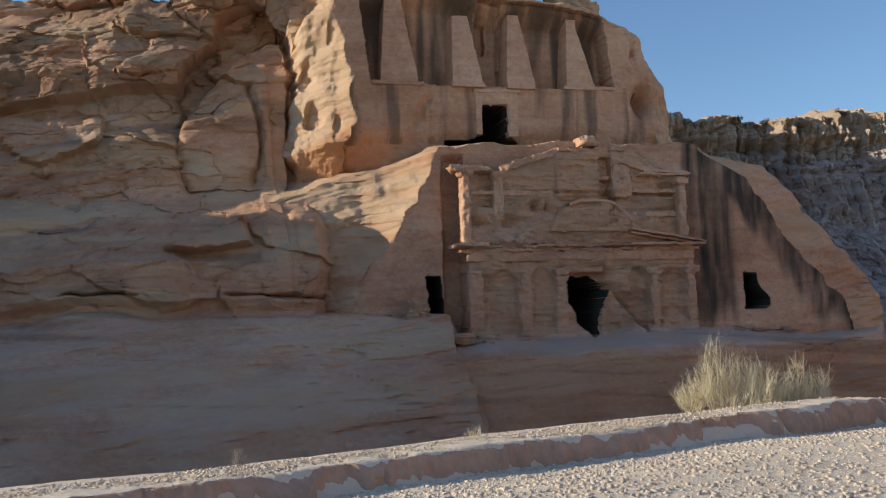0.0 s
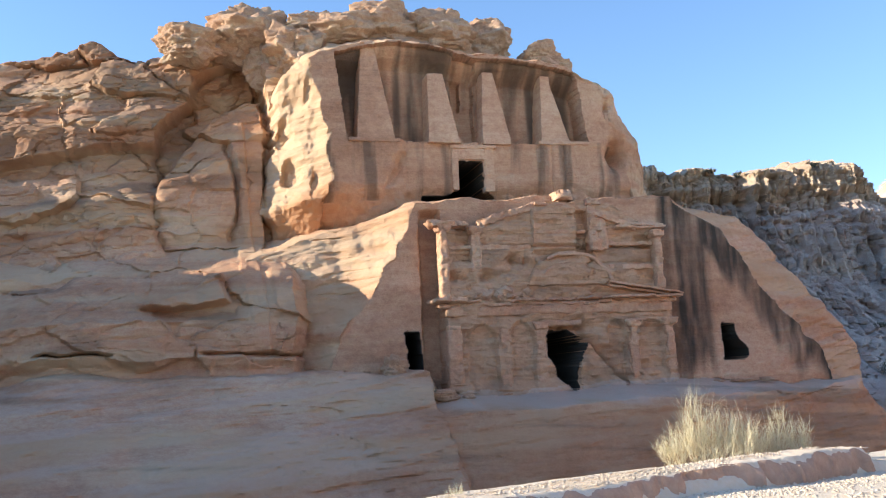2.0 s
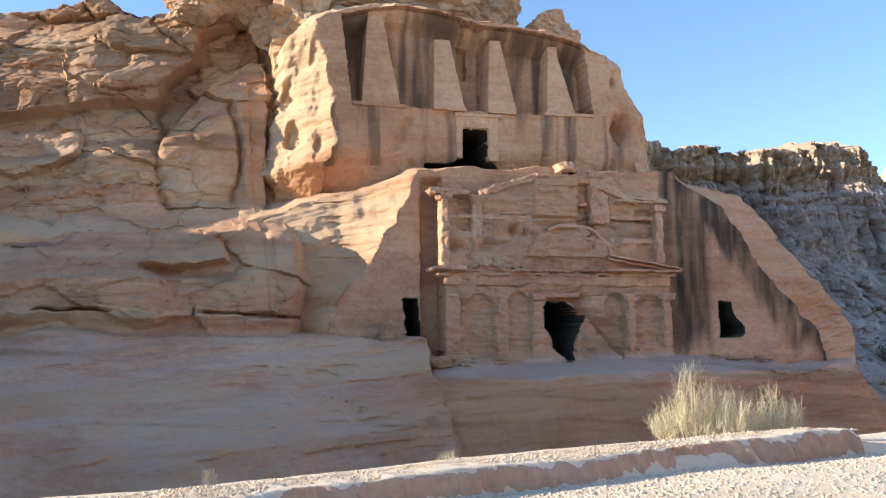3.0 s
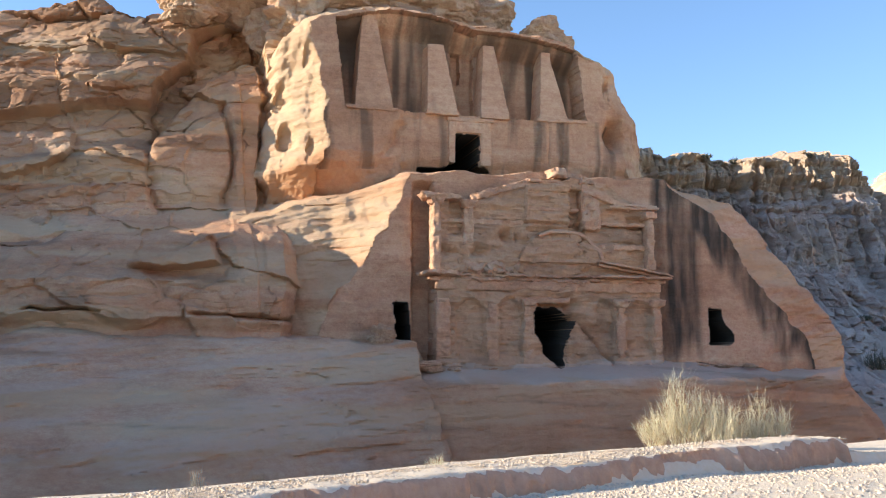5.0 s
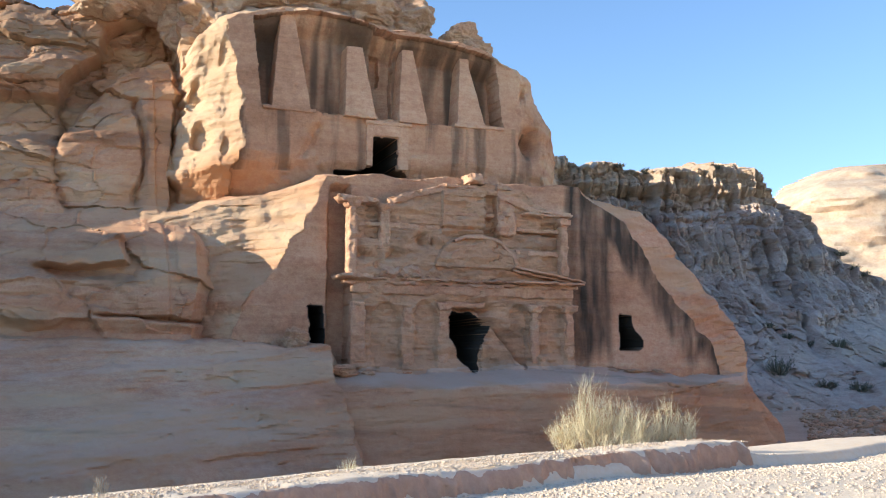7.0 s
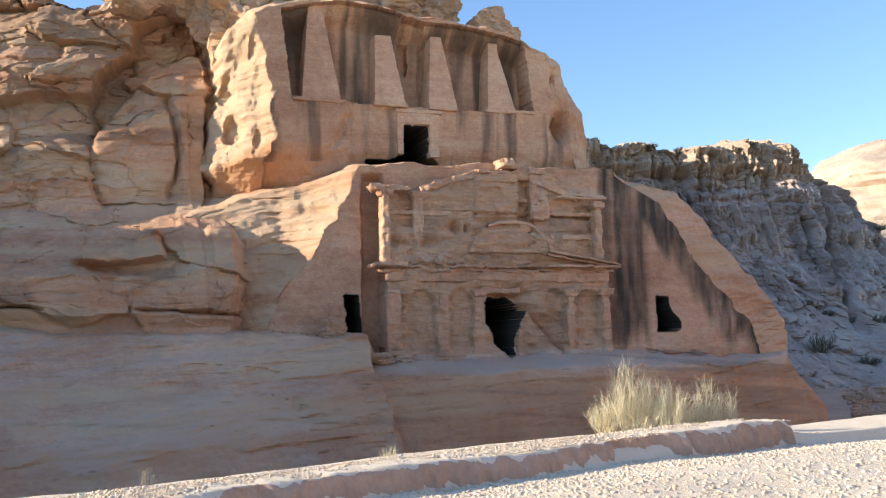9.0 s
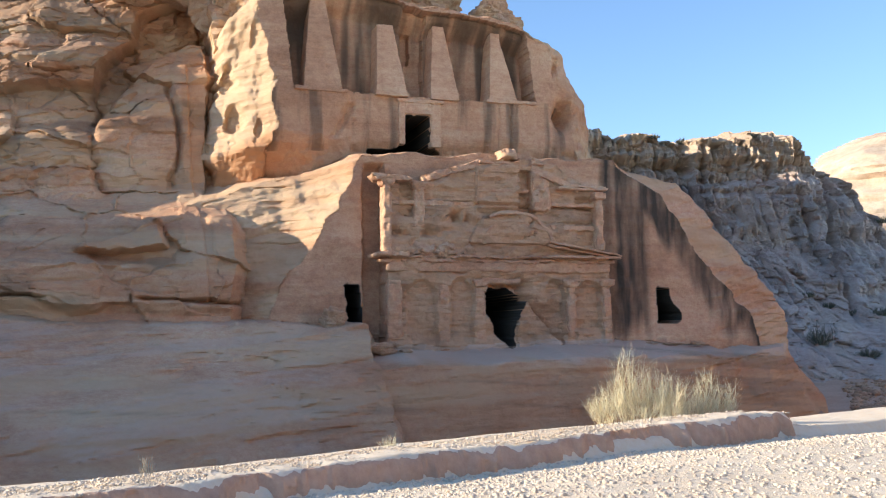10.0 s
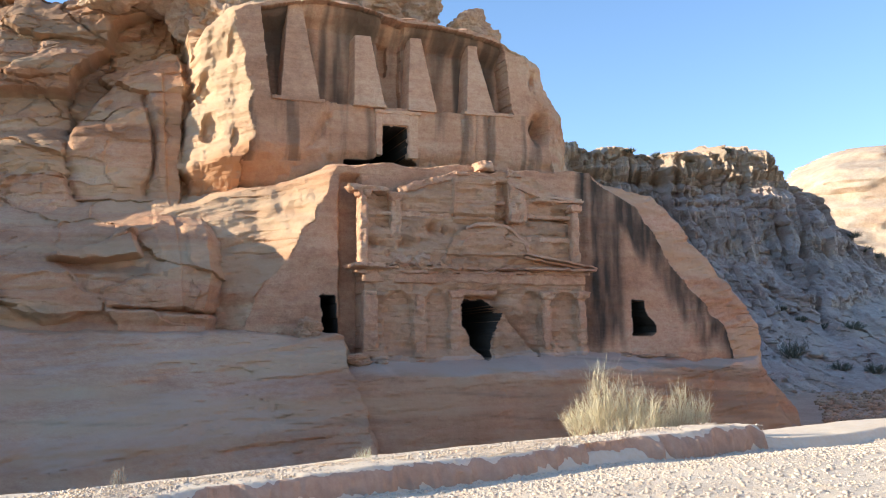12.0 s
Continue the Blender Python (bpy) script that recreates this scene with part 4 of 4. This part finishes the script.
gy = axis([(-200, -20, 20), (-20, 7, 1.5), (7, 27, 0.09), (27, 70, 0.6), (70, 130, 3), (130, 900, 35)])
GX, GY = np.meshgrid(gx, gy)
GZ = ground_height(GX, GY)
ground = part("ground", mesh_from("ground", np.stack([GX, GY, GZ], -1).reshape(-1, 3), sheet(len(gx), len(gy)), GRAVEL, True, 0))
ground.data.materials.append(BANK)
far_face = (GY[:-1, :-1] > 38).astype(np.int32).ravel()
if len(ground.data.polygons) == len(far_face):
    ground.data.polygons.foreach_set("material_index", far_face)
tagged(ground, "pale stony gravel road and dry stream bed", "ground", kind="structure")


def height_at(x, y):
    return float(ground_height(np.array([x]), np.array([y]))[0])


# low earth bank along the road's edge
n_len, n_sec = 1100, 26
ys = np.linspace(5.0, 17.9, n_len)
xs = bank_line(ys)
way = np.stack([np.gradient(xs), np.gradient(ys)], -1)
way /= np.linalg.norm(way, axis=1, keepdims=True)
side = np.stack([way[:, 1], -way[:, 0]], -1)             # towards the road
sec = np.linspace(0, 1, n_sec)
run = np.linspace(0, 20, n_len)[:, None]
lip_h = np.interp(ys, [5, 12, 15, 17.9], [0.11, 0.11, 0.15, 0.24])[:, None]
off = np.interp(sec, [0, 0.08, 0.2, 0.26, 1.0], [0.14, 0.06, 0.0, -0.05, -1.5])[None]
rel = np.interp(sec, [0, 0.08, 0.2, 0.26, 1.0], [-2.5, 0.15, 0.9, 1.0, 1.0])[None]
up = rel * lip_h + np.interp(sec, [0.26, 0.55, 0.75, 1.0], [0, 0.0, -0.05, -0.5])[None]
edge_w = bump(sec, 0.14, 0.16)[None]
off2 = off + (0.09 * fbm(run * 1.3, run * 0, 1, 410, 5, 0.6) + 0.04 * fbm(run * 6, sec[None] * 5, 1, 413, 3)) * (0.3 + edge_w)
up2 = up * (1 + 0.15 * fbm(run * 0.5, run * 0, 2, 411, 5, 0.6))
end = step(0, 0.25, (ys[-1] - ys))[:, None]
bx = xs[:, None] + side[:, 0:1] * off2
by = ys[:, None] + side[:, 1:2] * off2
bz = ground_height(bx, by) * 0.6 + up2 * end - 0.2 * (1 - end) + (0.014 * fbm(bx * 2.6, by * 2.6, 3, 412, 5, 0.65)) * (sec[None] > 0.1)
bank_me = mesh_from("earth_bank", np.stack([bx, by, bz], -1).reshape(-1, 3), sheet(n_sec, n_len), BANK, True, 40)
bank_me.materials.append(GRAVEL)
top_face = np.tile((np.arange(n_sec - 1) > 5).astype(np.int32), n_len - 1)
if len(bank_me.polygons) == len(top_face):
    bank_me.polygons.foreach_set("material_index", top_face)
bank = part("earth_bank", bank_me)
tagged(bank, "low crumbling pink earth bank along the road", "bank", kind="structure")


# ---- stones ----
def stone_field(name, count, place, low, high, seed, material, label, lift=0.0):
    rng = np.random.default_rng(seed)
    bm = bmesh.new()
    bmesh.ops.create_icosphere(bm, subdivisions=1, radius=1.0)
    base = np.array([v.co[:] for v in bm.verts])
    tri = np.array([[v.index for v in f.verts] for f in bm.faces])
    bm.free()
    x, y = place(rng, count)
    s = low * (high / low) ** (rng.random(len(x)) ** 2.2)
    shape = 0.65 + 0.6 * rng.random((len(x), 1, 3))
    shape[..., 2] *= 0.6
    jit = 1 + 0.22 * rng.standard_normal((len(x), len(base), 1))
    ang = rng.random(len(x)) * 6.283
    p = base[None] * shape * jit * s[:, None, None]
    c, sn = np.cos(ang)[:, None], np.sin(ang)[:, None]
    px, py = p[..., 0] * c - p[..., 1] * sn, p[..., 0] * sn + p[..., 1] * c
    d_edge = (bank_line(y) - x) * 0.75
    raised = np.interp(d_edge, [0, 0.05, 0.7, 1.2, 1.6], [0, 0.8, 1.0, 0.7, 0.0]) * np.interp(y, [5, 12, 15, 17.9, 18], [0.12, 0.13, 0.17, 0.27, 0.0]) * lift
    pz = p[..., 2] + (ground_height(x, y) + raised + 0.12 * s)[:, None]
    pos = np.stack([px + x[:, None], py + y[:, None], pz], -1).reshape(-1, 3)
    fs = (tri[None] + (np.arange(len(x)) * len(base))[:, None, None]).reshape(-1, 3)
    ob = part(name, mesh_from(name, pos, fs, material, False))
    return tagged(ob, label, "stones", kind="stuff")


def on_road(rng, count):
    y = 8.5 + 24 * rng.random(count) ** 1.5
    x = bank_line(y) + 0.25 + (rng.random(count) ** 1.2) * 16
    keep_ = np.abs(x) < 0.55 * y + 1
    return x[keep_], y[keep_]


def behind_bank(rng, count):
    y = 9 + 9.5 * rng.random(count)
    d = rng.random(count) ** 1.2 * 3.0
    x = bank_line(y) - 0.1 - d
    return x, y


for k, (x, y, r) in enumerate([(-6.0, 41.5, 0.35), (-3.4, 42.6, 0.5), (-1.0, 43.3, 0.4), (1.6, 44.2, 0.55), (3.9, 45.2, 0.4), (6.0, 46.4, 0.6), (8.4, 47.4, 0.45), (11.0, 48.6, 0.5), (13.5, 50.2, 0.6), (16.5, 53.0, 0.5)]):
    boulder("fallen_rock", pose(x, y, height_at(x, y) + 0.25 * r), (r, r * 0.8, r * 0.6), 350 + k, BANK, "grey fallen rock lying at the foot of the slope", turn=37.0 * k, category="rock", group="rocks at the foot", level=3)


def at_foot(rng, count):
    u = -22 + 44 * rng.random(count)
    v = np.interp(u, [-22, -14, -6, 0, 22], [-12, -8, -6.3, -6, 0.5]) - 3.2 * rng.random(count) ** 1.5
    a = radians(20)
    return 1.73 + u * math.cos(a) - v * math.sin(a), 52 + u * math.sin(a) + v * math.cos(a)


stone_field("road_stones", 60000, on_road, 0.007, 0.042, 1, STONE, "loose pale limestone gravel on the road")
stone_field("bank_stones", 16000, behind_bank, 0.006, 0.03, 2, STONE, "pale broken stones on and behind the earth bank", lift=1.0)
def in_valley(rng, count):
    y = 46 + 40 * rng.random(count)
    x = 0.36 * y + 2 + (0.62 * y - 0.36 * y) * rng.random(count)
    return x, y


stone_field("valley_rubble", 5000, in_valley, 0.05, 0.5, 4, PALE, "shaded rubble on the valley floor")
stone_field("foot_rubble", 2200, at_foot, 0.05, 0.4, 3, BANK, "grey rubble along the foot of the rock")


# ---- plants ----
def tuft(name, at, count, height, spread, seed, material, label, thin=0.006, upright=0.6, lean=0.0, category="bush", branch=3, parent=None):
    rng = np.random.default_rng(seed)
    verts, faces = [], []
    for k in range(count):
        a, r = rng.random() * 6.283, spread * 0.35 * rng.random() ** 0.5
        root = np.array([r * math.cos(a), r * math.sin(a) * 0.6, 0])
        out = rng.random() ** 0.7
        ang = a + rng.normal() * 0.5
        h = height * (0.45 + 0.55 * rng.random()) * (1 - 0.45 * out * out)
        tip = root + np.array([math.cos(ang) * spread * out * (1 - upright * 0.4), math.sin(ang) * spread * out * 0.6, h])
        mid = root * 0.45 + tip * 0.55 + np.array([0, 0, 0.16 * h]) + rng.normal(size=3) * 0.04 * height
        stalks = [(root, mid, tip, thin)]
        for _ in range(branch):
            t = 0.3 + 0.6 * rng.random()
            b = (1 - t) ** 2 * root + 2 * t * (1 - t) * mid + t * t * tip
            e = b + (tip - root) * 0.28 * rng.random() + rng.normal(size=3) * height * 0.11 + np.array([0, 0, height * 0.08])
            stalks.append((b, (b + e) / 2 + rng.normal(size=3) * 0.02, e, thin * 0.75))
        for p0, p1, p2, w in stalks:
            ts = np.linspace(0, 1, 4)[:, None]
            line = (1 - ts) ** 2 * p0 + 2 * ts * (1 - ts) * p1 + ts ** 2 * p2
            turn = rng.random() * 3.14
            d = np.array([math.cos(turn), math.sin(turn), 0]) * w
            i = len(verts)
            for j in range(4):
                f = 1 - 0.7 * j / 3
                verts += [line[j] - d * f, line[j] + d * f]
            faces += [(i + 2 * j, i + 2 * j + 1, i + 2 * j + 3, i + 2 * j + 2) for j in range(3)]
    me = mesh_from(name, np.array(verts), np.array(faces), material, False)
    if parent:
        ob = part(name, me, parent)
        ob.location = at
        return ob
    ob = part(name, me)
    ob.matrix_world = at
    return tagged(ob, label, category)


def on_ground(x, y, lift=-0.03):
    return pose(x, y, height_at(x, y) + lift)


for at, label, clumps in [
        (on_ground(3.25, 18.8), "pale straw-coloured broom bush behind the earth bank",
         [(-0.72, 0.0, 0.55, 0.34), (-0.5, 0.2, 0.72, 0.36), (-0.22, -0.1, 1.42, 0.34), (-0.05, 0.1, 0.85, 0.4), (0.3, 0.15, 1.14, 0.4), (0.62, -0.1, 1.06, 0.38), (0.8, 0.15, 0.6, 0.34), (0.1, -0.3, 0.55, 0.75)]),
        (on_ground(4.6, 19.0), "smaller greenish broom bush behind the earth bank",
         [(-0.25, 0.0, 0.6, 0.3), (0.0, 0.1, 0.98, 0.32), (0.36, 0.0, 0.78, 0.26)])]:
    bush = thing("broom_bush", at, label, "bush")
    for k, (dx, dy, h, w) in enumerate(clumps):
        tuft("stem_clump", (dx, dy, 0), 42, h, w * 1.1, 60 + k + len(clumps), STRAW, "", thin=0.0045, upright=0.2, branch=15, parent=bush)
tuft("dry_tuft", on_ground(-1.2, 13.9), 60, 0.26, 0.2, 7, STRAW, "small dry grass tuft on the bank", thin=0.004, category="grass")
tuft("dry_tuft", on_ground(-4.1, 12.1), 40, 0.3, 0.16, 8, GREY_STEM, "small grey dead weed on the bank", thin=0.004, category="grass")
for k, (x, z, h, w) in enumerate([(40.2, 3.4, 0.9, 1.3), (42.3, 3.4, 1.0, 1.5), (38.0, 4.3, 0.7, 1.1), (33.6, 0.6, 1.9, 1.7), (37.0, -0.6, 0.9, 1.4), (39.4, -0.8, 1.0, 1.4), (36.4, 5.6, 0.6, 0.9),
                                 (52.6, 15.6, 0.8, 1.3), (55.0, 14.0, 0.9, 1.6), (57.4, 13.4, 0.9, 1.6), (44.6, 1.4, 0.7, 1.0), (27.5, 26.2, 0.8, 0.9), (24.0, 26.8, 0.7, 0.8), (36.5, 26.6, 0.6, 0.7)]):
    y = 120 + float(mesa_depth(np.array([x]), np.array([z]))[0])
    tuft("scrub_bush", pose(x, y, z - 0.1), 110, h, w, 20 + k, SCRUB, "dark low desert scrub on the grey cliff", thin=0.03, branch=4)
